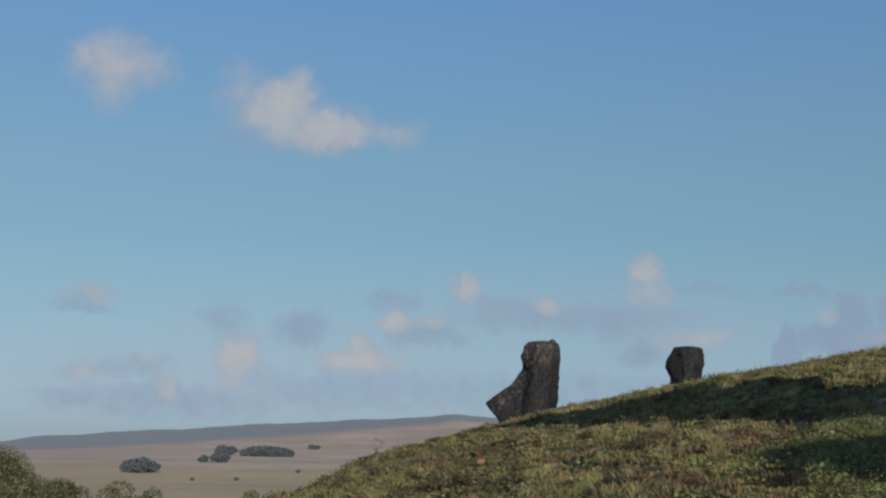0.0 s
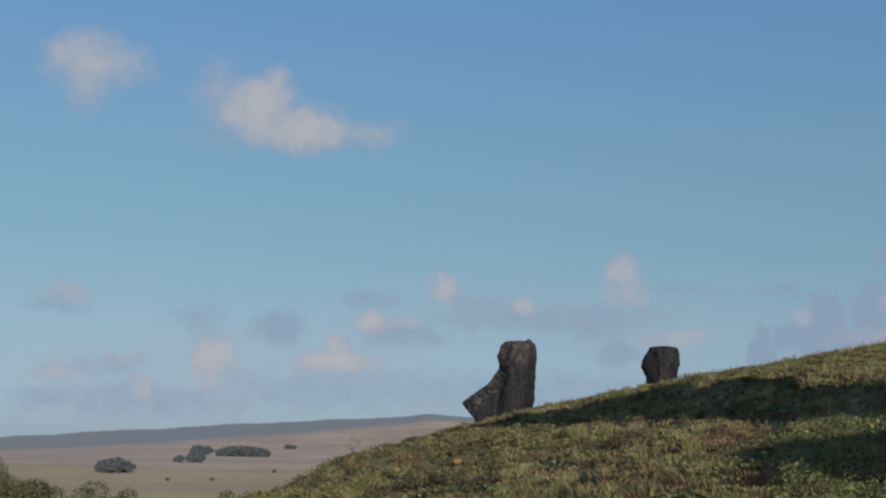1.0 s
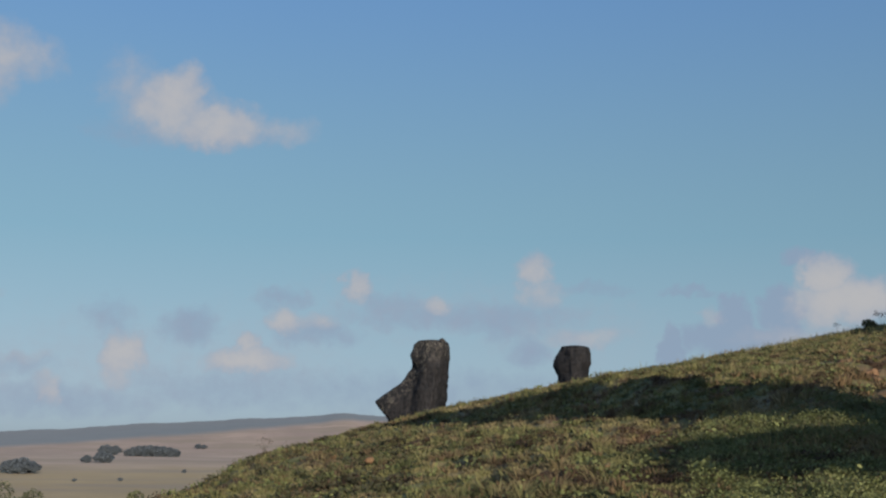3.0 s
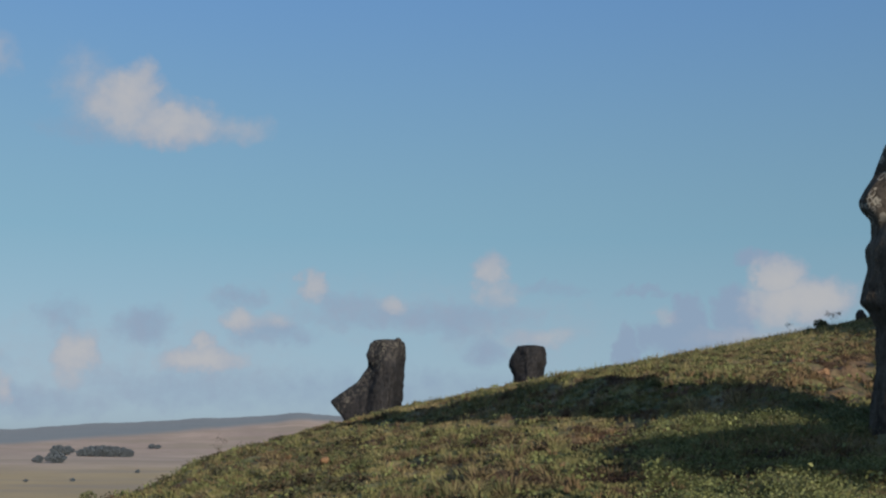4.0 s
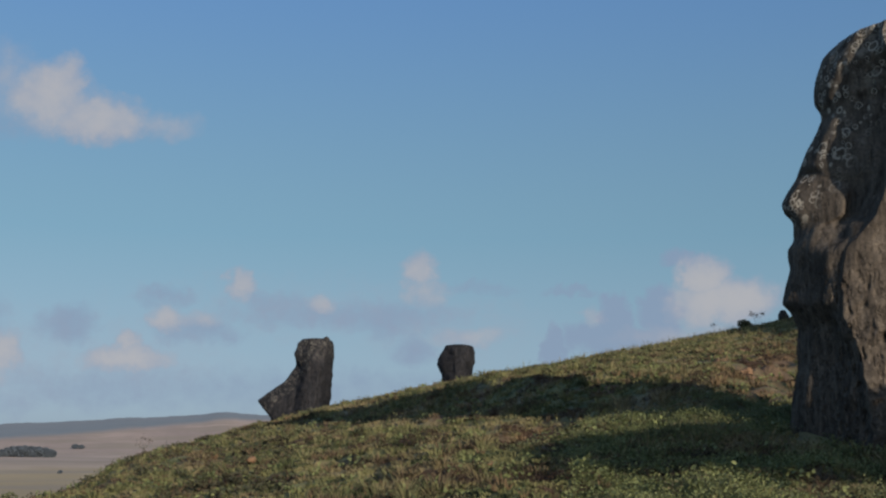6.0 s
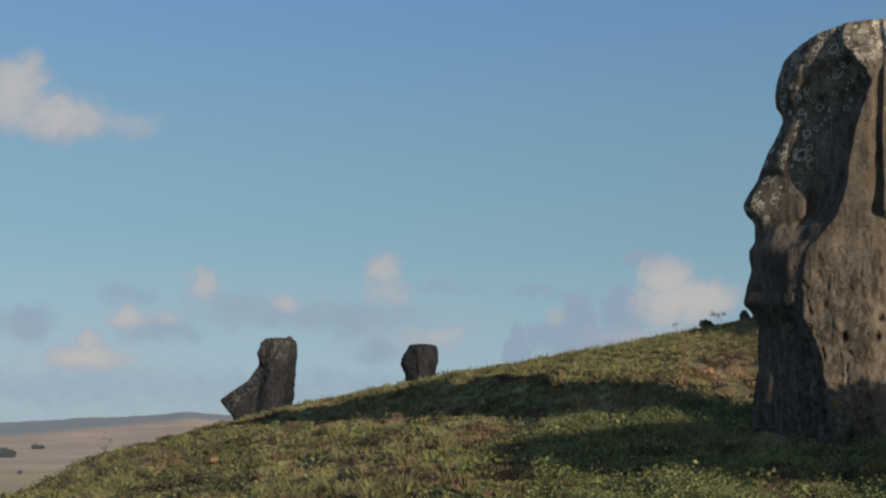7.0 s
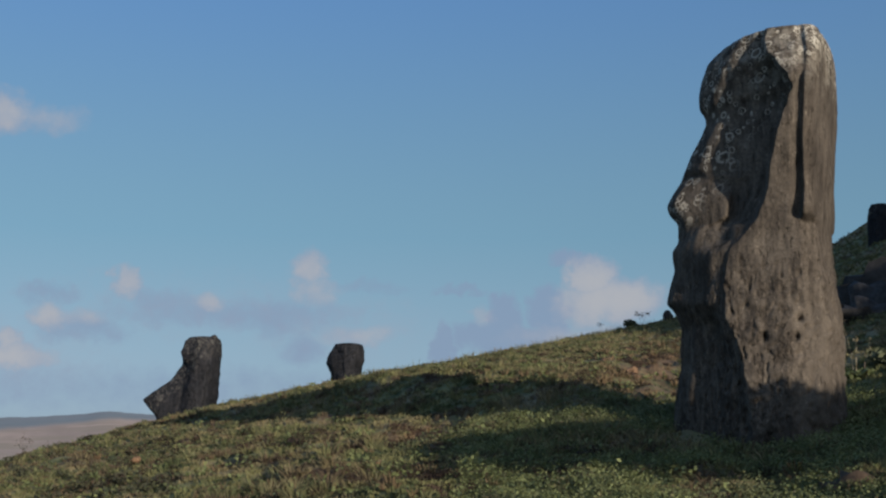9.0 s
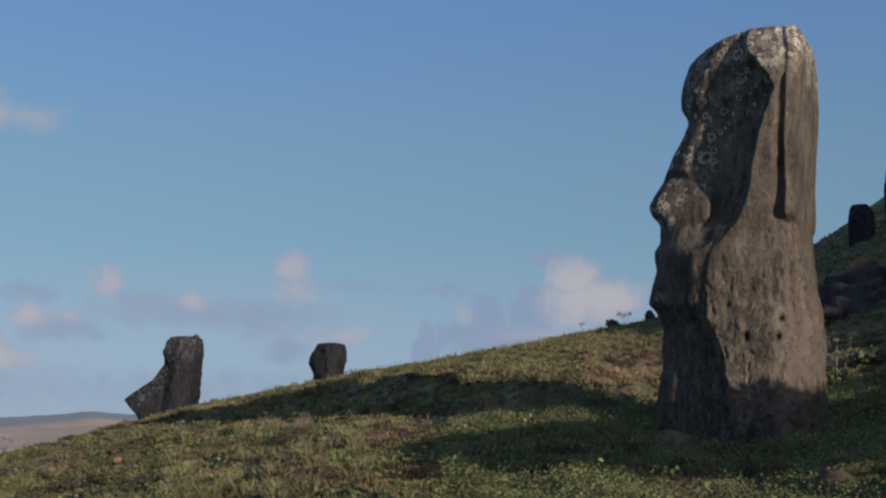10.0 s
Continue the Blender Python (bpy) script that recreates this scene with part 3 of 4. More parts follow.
NEAR = {
    "nose": [(-0.8, -0.94), (0.1, -0.93), (0.47, -0.89), (0.83, -0.82), (1.22, -0.80), (1.39, -0.88), (1.48, -0.985), (1.59, -0.96), (1.86, -0.88), (2.0, -0.89), (2.07, -0.90), (2.17, -0.83), (2.36, -0.83),
             (2.48, -0.92), (2.58, -0.96), (2.75, -0.85), (2.97, -0.72), (3.22, -0.61), (3.48, -0.48), (3.56, -0.49), (3.65, -0.54), (3.83, -0.54), (4.03, -0.50), (4.18, -0.44), (4.28, -0.33), (4.38, -0.1)],
    "face": [(-0.8, -0.74), (0.1, -0.72), (0.83, -0.60), (1.2, -0.56), (1.42, -0.56), (1.86, -0.50), (1.98, -0.50), (2.08, -0.53), (2.2, -0.50), (2.27, -0.50), (2.34, -0.20),
             (2.6, -0.16), (2.72, -0.28), (2.82, -0.52), (2.92, -0.64), (2.97, -0.64), (3.22, -0.54), (3.48, -0.41), (3.56, -0.42), (3.65, -0.47), (3.83, -0.46), (4.03, -0.38), (4.18, -0.28), (4.28, -0.18), (4.38, 0.05)],
    "nose_w": [(-0.8, 0.16), (1.2, 0.24), (1.42, 0.38), (1.98, 0.40), (2.08, 0.36), (2.2, 0.34), (2.27, 0.30), (2.35, 0.42), (2.45, 0.41), (2.6, 0.38), (2.76, 0.27), (2.88, 0.11), (3.0, 0.10), (3.46, 0.10), (3.6, 0.11), (3.9, 0.13), (4.1, 0.18), (4.38, 0.18)],
    "bevel": [(-0.8, 0.38), (1.2, 0.24), (1.42, 0.20), (1.98, 0.20), (2.1, 0.25), (2.27, 0.26), (2.35, 0.05), (2.6, 0.05), (2.76, 0.12), (2.85, 0.15), (3.4, 0.15), (3.62, 0.15), (3.9, 0.18), (4.1, 0.24), (4.38, 0.13)],
    "face_w": [(-0.8, 0.38), (1.2, 0.35), (1.42, 0.54), (1.6, 0.55), (1.96, 0.56), (2.07, 0.41), (2.19, 0.40), (2.27, 0.34), (2.35, 0.34), (2.6, 0.32), (2.76, 0.28), (2.88, 0.23), (3.0, 0.23), (3.46, 0.24), (3.62, 0.25), (3.9, 0.29), (4.1, 0.35), (4.38, 0.36)],
    "recess": [(-0.8, 0.06), (1.2, 0.08), (1.45, 0.05), (1.9, 0.07), (2.02, 0.05), (2.2, 0.05), (2.3, 0.10), (2.5, 0.19), (2.9, 0.33), (3.2, 0.40), (3.62, 0.42), (3.85, 0.34), (4.0, 0.18), (4.38, 0.02)],
    "temple": [(-0.8, 0.08), (0.5, 0.08), (0.85, 0.02), (1.13, -0.09), (1.3, -0.15), (1.8, -0.13), (1.95, -0.10), (2.07, 0.02), (2.2, 0.17), (2.44, 0.28), (2.8, 0.38), (3.1, 0.46), (3.4, 0.58), (3.6, 0.66), (3.72, 0.62), (3.86, 0.49), (4.0, 0.38), (4.15, 0.33), (4.38, 0.35)],
    "corner": [(-0.8, 0.46), (1.1, 0.50), (1.5, 0.60), (1.9, 0.64), (2.9, 0.66), (3.5, 0.68), (4.04, 0.71), (4.38, 0.58)],
    "side": [(-0.8, 0.74), (1.0, 0.72), (1.6, 0.68), (2.1, 0.66), (2.6, 0.74), (2.9, 0.82), (3.2, 0.89), (3.7, 0.90), (3.95, 0.77), (4.2, 0.60), (4.33, 0.55), (4.38, 0.5)],
    "back": [(-0.8, 0.85), (0.4, 0.85), (1.06, 0.86), (1.6, 0.83), (1.8, 0.79), (2.1, 0.77), (2.9, 0.80), (3.5, 0.84), (4.04, 0.87), (4.2, 0.87), (4.30, 0.84), (4.38, 0.74)],
}
NEAR_AT = (29.08, 14.0)
TURN_IN = -12.0


def stand(ob, az, d, z, turn_in):
    """Side on to the camera, its face turned in by some degrees."""
    x, y = bearing(az, d)
    ob.matrix_world = pose(x, y, z, 0, 0, -az + turn_in)
    return ob


big = statue("stone_head_statue", NEAR, -0.8, 4.31, 360, NEAR_STONE, ear={"edge": ([2.2, 2.5, 3.23, 3.60, 3.80, 4.0, 4.2, 4.5], [0.66, 0.68, 0.72, 0.745, 0.76, 0.76, 0.72, 0.70]), "low": 2.24},
             pits=[(0.24, 1.04, 0.032, 0.09), (0.56, 1.03, 0.028, 0.08), (0.60, 1.22, 0.03, 0.06), (0.60, 1.68, 0.025, 0.04), (0.10, 1.55, 0.02, 0.03)])
stand(big, *NEAR_AT, EYE, TURN_IN)
tagged(big, "tall weathered brown stone head statue with pale lichen rings", "statue", "stone heads on the slope")

LEANING = {
    "nose": [(-1.0, -1.15), (0.0, -1.50), (0.5, -1.94), (0.58, -1.97), (0.72, -1.80), (1.2, -1.07), (1.65, -0.71), (1.8, -0.68), (2.1, -0.70), (2.45, -0.56), (2.62, -0.36)],
    "face": [(-1.0, -0.7), (0.0, -0.75), (1.2, -0.52), (1.7, -0.46), (1.9, -0.6), (2.1, -0.66), (2.45, -0.54), (2.62, -0.34)],
    "nose_w": [(-1.0, 0.42), (0.6, 0.40), (1.2, 0.28), (1.7, 0.16), (2.0, 0.22), (2.6, 0.2)],
    "face_w": [(-1.0, 0.42), (1.2, 0.34), (2.6, 0.32)],
    "recess": [(-1.0, 0.06), (2.6, 0.04)],
    "bevel": [(-1.0, 0.06), (2.6, 0.06)],
    "temple": [(-1.0, -0.3), (0.8, -0.2), (1.8, 0.0), (2.6, 0.0)],
    "side": [(-1.0, 0.75), (1.5, 0.68), (2.4, 0.62), (2.62, 0.56)],
    "back": [(-1.0, 0.25), (0.4, 0.36), (1.6, 0.48), (2.3, 0.52), (2.5, 0.48), (2.62, 0.42)],
}
lean = statue("stone_head_statue", LEANING, -1.0, 2.55, 150, SHADED_STONE, rough=1.3, seed=2)
stand(lean, 4.5, 42.0, 2.2, -18)
tagged(lean, "dark stone head statue sunk in turf to its long nose", "statue", "stone heads on the slope")

SUNK = {
    "nose": [(-1.0, -0.5), (0.0, -0.60), (0.25, -0.62), (0.45, -0.74), (0.62, -0.80), (0.78, -0.77), (1.05, -0.60), (1.36, -0.42)],
    "face": [(-1.0, -0.46), (0.25, -0.56), (0.45, -0.68), (0.62, -0.75), (0.78, -0.73), (1.05, -0.56), (1.36, -0.38)],
    "nose_w": [(-1.0, 0.12), (1.4, 0.14)],
    "face_w": [(-1.0, 0.26), (1.4, 0.28)],
    "recess": [(-1.0, 0.05), (1.4, 0.03)],
    "bevel": [(-1.0, 0.14), (1.4, 0.14)],
    "temple": [(-1.0, 0.05), (0.6, 0.12), (1.4, 0.05)],
    "side": [(-1.0, 0.62), (0.8, 0.62), (1.36, 0.52)],
    "back": [(-1.0, 0.40), (0.2, 0.46), (0.45, 0.44), (0.7, 0.52), (1.0, 0.54), (1.25, 0.52), (1.36, 0.44)],
}
sunk = statue("stone_head_statue", SUNK, -1.0, 1.28, 100, SHADED_STONE, rough=1.3, seed=3)
stand(sunk, 10.9, 47.0, 3.7, -18)
tagged(sunk, "dark stone head statue buried to its brow in turf", "statue", "stone heads on the slope")

UPRIGHT = {
    "nose": [(-0.8, -0.62), (0.3, -0.62), (1.2, -0.60), (1.7, -0.52), (1.95, -0.36)],
    "face": [(-0.8, -0.60), (1.2, -0.58), (1.7, -0.50), (1.95, -0.34)],
    "nose_w": [(-0.8, 0.12), (1.95, 0.12)],
    "face_w": [(-0.8, 0.4), (1.95, 0.36)],
    "bevel": [(-0.8, 0.1), (1.95, 0.1)],
    "recess": [(-0.8, 0.08), (1.95, 0.05)],
    "temple": [(-0.8, -0.1), (1.95, -0.05)],
    "side": [(-0.8, 0.55), (1.4, 0.52), (1.95, 0.40)],
    "back": [(-0.8, 0.62), (1.2, 0.60), (1.7, 0.52), (1.95, 0.36)],
}
upright = statue("stone_head_statue", UPRIGHT, -0.8, 1.9, 90, SHADED_STONE, rough=1.4, seed=5)


def on_slope(az, el):
    """Distance at which the bare slope is seen at that elevation along a bearing."""
    dd = np.linspace(8, 90, 800)
    x, y = dd * math.sin(radians(az)), dd * math.cos(radians(az))
    e = np.degrees(np.arctan2(height(x, y, False) - EYE, dd))
    i = int(np.argmax(e >= el)) if (e >= el).any() else int(np.argmax(e))
    return float(dd[i])


def ground_at(az, d):
    x, y = bearing(az, d)
    return x, y, float(height(x, y))


d = on_slope(34.5, 8.45)
x, y, z = ground_at(34.5, d)
stand(upright, 34.5, d, z - 0.05, -20)
upright.scale = (d / 66,) * 3
tagged(upright, "dark upright stone head statue on the shaded upper hillside", "statue", "stone heads on the slope")
x, y, z = ground_at(36.2, d + 3)
up2 = copy_thing(upright, pose(x, y, z, 0, 0, -70))
up2.scale = (d / 60 * 1.25,) * 3
# ---- grass ----
RNG = np.random.RandomState(11)


def blades_mesh(name, mat, cx, cy, cz, count, size, width, lean, label, category):
    """Tufts of pointed bent blades, count to a tuft, all in one mesh."""
    n = len(cx)
    k = n * count
    bx, by, bz = (np.repeat(v, count) for v in (cx, cy, cz))
    sz = np.repeat(size, count) * RNG.uniform(0.5, 1.25, k)
    a = RNG.uniform(0, 6.283, k)
    bx = bx + np.cos(a) * sz * 0.35
    by = by + np.sin(a) * sz * 0.35
    out = RNG.uniform(0.15, 1.0, k) * lean
    dx, dy = np.cos(a) * out, np.sin(a) * out
    face = RNG.uniform(0, 6.283, k)
    w = np.repeat(width, count) * RNG.uniform(0.6, 1.3, k)
    wx, wy = np.cos(face) * w, np.sin(face) * w
    v = np.empty((k, 5, 3), np.float32)
    for i, (h, o, s) in enumerate(((-0.1, 0.0, 0.7), (-0.1, 0.0, -0.7), (0.6, 0.4, 1.0), (0.6, 0.4, -1.0), (1.0, 1.0, 0.0))):
        v[:, i, 0] = bx + dx * sz * o + wx * s
        v[:, i, 1] = by + dy * sz * o + wy * s
        v[:, i, 2] = bz + sz * h * np.sqrt(np.clip(1 - 0.5 * out ** 2, 0.2, 1))
    me = bpy.data.meshes.new(name)
    me.vertices.add(k * 5)
    me.vertices.foreach_set("co", v.ravel())
    b = np.arange(k)[:, None] * 5
    loops = np.concatenate([b, b + 1, b + 3, b + 2, b + 2, b + 3, b + 4], 1).ravel().astype(np.int32)
    start = (np.arange(k)[:, None] * 7 + np.array([0, 4])[None, :]).ravel().astype(np.int32)
    me.loops.add(len(loops))
    me.loops.foreach_set("vertex_index", loops)
    me.polygons.add(2 * k)
    me.polygons.foreach_set("loop_start", start)
    me.materials.append(mat)
    me.update(calc_edges=True)
    me.validate()
    return tagged(new(name, me), label, category, kind="stuff")


def scatter(n, az0, az1, d0, d1, power=1.0):
    az = RNG.uniform(az0, az1, n)
    d = d0 * (d1 / d0) ** (RNG.uniform(0, 1, n) ** power)
    x, y = d * np.sin(np.radians(az)), d * np.cos(np.radians(az))
    return x, y, d


def leaves_mesh(name, mat, pts, size, label="", category="", kind=""):
    """Small folded leaves at the given points, turned at random."""
    k = len(pts)
    nrm = RNG.normal(size=(k, 3))
    nrm[:, 2] = np.abs(nrm[:, 2]) + 0.6
    nrm /= np.linalg.norm(nrm, axis=1, keepdims=True)
    t1 = np.cross(nrm, RNG.normal(size=(k, 3)))
    t1 /= np.linalg.norm(t1, axis=1, keepdims=True)
    t2 = np.cross(nrm, t1)
    w = (np.asarray(size) * RNG.uniform(0.6, 1.4, k))[:, None]
    v = np.empty((k, 4, 3), np.float32)
    v[:, 0], v[:, 1], v[:, 2], v[:, 3] = pts - t1 * w, pts + t2 * w * 0.6 + nrm * w * 0.25, pts + t1 * w, pts - t2 * w * 0.6 + nrm * w * 0.25
    me = bpy.data.meshes.new(name)
    me.vertices.add(k * 4)
    me.vertices.foreach_set("co", v.ravel())
    me.loops.add(k * 4)
    me.loops.foreach_set("vertex_index", np.arange(k * 4, dtype=np.int32))
    me.polygons.add(k)
    me.polygons.foreach_set("loop_start", np.arange(0, k * 4, 4, dtype=np.int32))
    me.materials.append(mat)
    me.update(calc_edges=True)
    me.validate()
    return tagged(new(name, me), label, category, kind=kind)


def tapered(bm, p0, p1, r0, r1, sides=7):
    """A tapered limb between two points."""
    a, b = Vector(p0), Vector(p1)
    q = (b - a).to_track_quat("Z", "Y")
    rings = []
    for p, r in ((a, r0), (b, r1)):
        rings.append([bm.verts.new(p + q @ Vector((math.cos(i * 6.2832 / sides) * r, math.sin(i * 6.2832 / sides) * r, 0))) for i in range(sides)])
    for i in range(sides):
        j = (i + 1) % sides
        bm.faces.new((rings[0][i], rings[0][j], rings[1][j], rings[1][i]))
    bm.faces.new(rings[0][::-1])
    bm.faces.new(rings[1])


def clump_points(n, radii, seed, lumps):
    """Points over the shells of several uneven lumps that make up a crown."""
    rng = np.random.RandomState(seed)
    c = rng.normal(size=(lumps, 3))
    c /= np.linalg.norm(c, axis=1, keepdims=True)
    c *= rng.uniform(0.25, 0.75, (lumps, 1))
    r = rng.uniform(0.25, 0.5, lumps)
    k = rng.randint(0, lumps, n)
    u = rng.normal(size=(n, 3))
    u /= np.linalg.norm(u, axis=1, keepdims=True)
    p = c[k] + u * (r[k] * rng.uniform(0.55, 1.08, n) ** 0.6)[:, None]
    return p * np.array(radii)


def make_tree(name, height_m, radii, crown_z, leaves, leaf, mat, label, category, seed, lumps=14):
    """Short trunk that forks into limbs, under a crown of small leaves."""
    root = new(name)
    rng = np.random.RandomState(seed)
    bm = bmesh.new()
    fork = max(0.3, crown_z - radii[2] * 0.7)
    tapered(bm, (0, 0, -0.4), (0.05, 0, fork), height_m * 0.035, height_m * 0.024)
    for i in range(6):
        a = i * 1.05 + rng.uniform(-0.3, 0.3)
        f = rng.uniform(0.45, 0.75)
        tapered(bm, (0.05, 0, fork - 0.1), (math.cos(a) * radii[0] * f, math.sin(a) * radii[1] * f, crown_z + radii[2] * rng.uniform(-0.2, 0.5)), height_m * 0.016, height_m * 0.005, 5)
    part("trunk", bm, BARK, root)
    crown = leaves_mesh("crown", mat, clump_points(leaves, radii, seed, lumps) + np.array((0, 0, crown_z)), leaf, kind="stuff")
    crown.parent = root
    return tagged(root, label, category)


def make_rock(name, mat, r, squash, seed, label, category, rough=0.35):
    bm = bmesh.new()
    bmesh.ops.create_icosphere(bm, subdivisions=3, radius=1.0)
    for v in bm.verts:
        k = 1 + rough * noise.fractal(v.co * 1.3 + Vector((seed * 5.3, 0, 0)), 0.7, 2.1, 5) + 0.45 * rough * noise.noise(v.co * 4 + Vector((0, seed, 0)))
        v.co = Vector((v.co.x * k * r, v.co.y * k * r * 0.85, v.co.z * k * r * squash))
    me = bpy.data.meshes.new(name)
    bm.to_mesh(me)
    bm.free()
    me.materials.append(mat)
    me.shade_smooth()
    return tagged(new(name, me), label, category)


def put(ob, az, d, sink=0.0, turn=0.0, scale=1.0):
    x, y, z = ground_at(az, d)
    ob.matrix_world = pose(x, y, z - sink, 0, 0, turn) @ Matrix.Scale(scale, 4)
    return ob


# ---- rocks, earth and plants on the slope ----
knob = make_rock("stone", ROCK, 0.13, 0.9, 9, "small dark stone on the top of a leaning stone head", "stone", 0.25)
knob.matrix_world = lean.matrix_world @ pose(0.36, 0.0, 2.55)
put(make_rock("stone", ORANGE_ROCK, 0.09, 0.6, 1, "orange weathered stone lying in the turf", "stone"), 1.83, 20.9, -0.09)
put(make_rock("stone", ORANGE_ROCK, 0.085, 0.6, 2, "small orange stone half hidden in grass", "stone"), 12.86, 15.8, -0.03)
put(make_rock("stone", ORANGE_ROCK, 0.07, 0.6, 3, "small orange stone half hidden in grass", "stone"), 12.51, 14.0, -0.02)
put(make_rock("earth_bank", BROWN_EARTH, 0.31, 0.62, 4, "bare brown bank of earth in the turf", "earth", 0.6), 33.7, 9.95, 0.06)

RNG2 = np.random.RandomState(5)
clod = make_rock("earth_clod", EARTH, 0.3, 0.6, 6, "red-brown clod of eroded earth on the bare bank", "earth", 0.55)
tagged(clod, group="clods of the bare bank")
put(clod, 25.6, 21.5, 0.05)
for i in range(46):
    az, d = RNG2.uniform(22.6, 27.0), RNG2.uniform(18.5, 36)
    x, y, z = ground_at(az, d)
    c = copy_thing(clod, pose(x, y, z - 0.08, 0, 0, RNG2.uniform(0, 360)))
    q = RNG2.uniform(0.2, 0.8)
    c.scale = (q * RNG2.uniform(0.8, 1.5), q, q * RNG2.uniform(0.6, 1.1))

boulder = make_rock("boulder", ROCK, 0.9, 0.7, 8, "dark rough boulder of the tumbled heap on the shaded slope", "boulder", 0.8)
tagged(boulder, group="boulders of the heap")
put(boulder, 34.2, 31.5, 0.2)
for i in range(15):
    az, d = RNG2.uniform(33.3, 36.8), RNG2.uniform(29, 36)
    x, y, z = ground_at(az, d)
    c = copy_thing(boulder, pose(x, y, z - 0.1, RNG2.uniform(-15, 15), RNG2.uniform(-15, 15), RNG2.uniform(0, 360)))
    q = RNG2.uniform(0.3, 0.9)
    c.scale = (q * RNG2.uniform(0.8, 1.4), q, q * RNG2.uniform(0.7, 1.2))

put(make_rock("boulder", ROCK, 0.27, 1.25, 11, "small dark rounded boulder on the skyline", "boulder", 0.2), 25.32, 68.0, -0.27)


def make_stalks(name, n, tall, spread, mat, leafy, label, category, seed):
    """Thin dead stems with a few seed heads."""
    root = new(name)
    rng = np.random.RandomState(seed)
    for i in range(n):
        bm = bmesh.new()
        a, h = rng.uniform(0, 6.28), tall * rng.uniform(0.6, 1.0)
        p = Vector((math.cos(a) * spread * 0.2, math.sin(a) * spread * 0.2, -0.05))
        for k in range(4):
            f = (k + 1) / 4
            qn = Vector((math.cos(a) * spread * (0.2 + 0.8 * f * f), math.sin(a) * spread * (0.2 + 0.8 * f * f), h * f))
            tapered(bm, p, qn, tall * 0.013 * (1.15 - f), tall * 0.013 * (1.0 - f) + 0.002, 5)
            p = qn
        part("stem", bm, mat, root)
        if leafy:
            pts = np.array(p)[None, :] + rng.normal(size=(leafy, 3)) * tall * 0.09
            head = leaves_mesh("seed_head", mat, pts, tall * 0.045, kind="stuff")
            head.parent = root
    return tagged(root, label, category)


STRAW = plain_material("straw", (0.20, 0.17, 0.11), (0.32, 0.27, 0.18), 8)
DARK_STEM = plain_material("dark_stem", (0.035, 0.035, 0.02), (0.07, 0.06, 0.035), 8)
put(make_stalks("dead_weed", 2, 0.80, 0.14, STRAW, 6, "tall pale dead weed stalks in shaded grass", "weed", 1), 33.25, 18.6)
put(make_stalks("dead_weed", 2, 0.5, 0.14, STRAW, 4, "thin pale dead weed stalks in shaded grass", "weed", 2), 33.9, 19.5)
put(make_stalks("stake", 1, 0.26, 0.02, STRAW, 0, "short pale stake standing in the grass", "stake", 3), 15.44, 19.9)
put(make_stalks("skyline_weed", 3, 0.85, 0.28, DARK_STEM, 40, "dark leafy weed standing against the sky", "weed", 4), 24.2, 68.0)
put(make_stalks("skyline_weed", 2, 0.6, 0.2, DARK_STEM, 26, "dark leafy weed standing against the sky", "weed", 5), 22.4, 66.0)
put(make_stalks("skyline_weed", 3, 0.45, 0.2, DARK_STEM, 14, "dark leafy weed on the crest above the plain", "weed", 6), -2.9, 31.5)
put(make_stalks("skyline_weed", 3, 0.45, 0.35, DARK_STEM, 12, "low dark weed on the crest above the plain", "weed", 7), -2.5, 31.0)
put(make_tree("shrub", 1.0, (0.55, 0.5, 0.35), 0.22, 900, 0.06, BUSH, "small dark rounded shrub on the skyline", "shrub", 3), 23.7, 66.0)
put(make_tree("shrub", 0.4, (0.30, 0.30, 0.11), 0.12, 420, 0.04, GREEN_WEED, "low green shrub at the foot of dead weeds", "shrub", 4), 33.5, 17.9)
put(make_tree("shrub", 0.4, (0.35, 0.35, 0.14), 0.12, 360, 0.045, BUSH, "low dark shrub in the shaded grass", "shrub", 5), 34.6, 18.8)

# ---- trees below the slope and on the plain ----
def top_tree(az, d, top_el, radii, leaves, leaf, label, seed):
    x, y, z = ground_at(az, d)
    tall = EYE + d * math.tan(radians(top_el)) - z
    o = make_tree("tree", tall, radii, tall - radii[2], leaves, leaf, BUSH, label, "tree", seed, 14)
    o.matrix_world = pose(x, y, z)
    return o


top_tree(-18.9, 36, -0.75, (2.1, 2.0, 1.75), 56000, 0.034, "bushy olive-green tree below the grassy slope", 21)
top_tree(-16.7, 37, -1.65, (1.0, 1.0, 1.1), 18000, 0.034, "bushy olive-green tree below the grassy slope", 22)
top_tree(-13.9, 40, -2.25, (0.9, 0.9, 0.8), 6000, 0.042, "low olive-green tree below the grassy slope", 23)
top_tree(-12.7, 42, -2.5, (0.7, 0.8, 0.7), 5000, 0.042, "low olive-green tree below the grassy slope", 24)
top_tree(-8.4, 30, -2.35, (0.35, 0.4, 0.45), 900, 0.05, "small dark shrub beside the slope", 25)

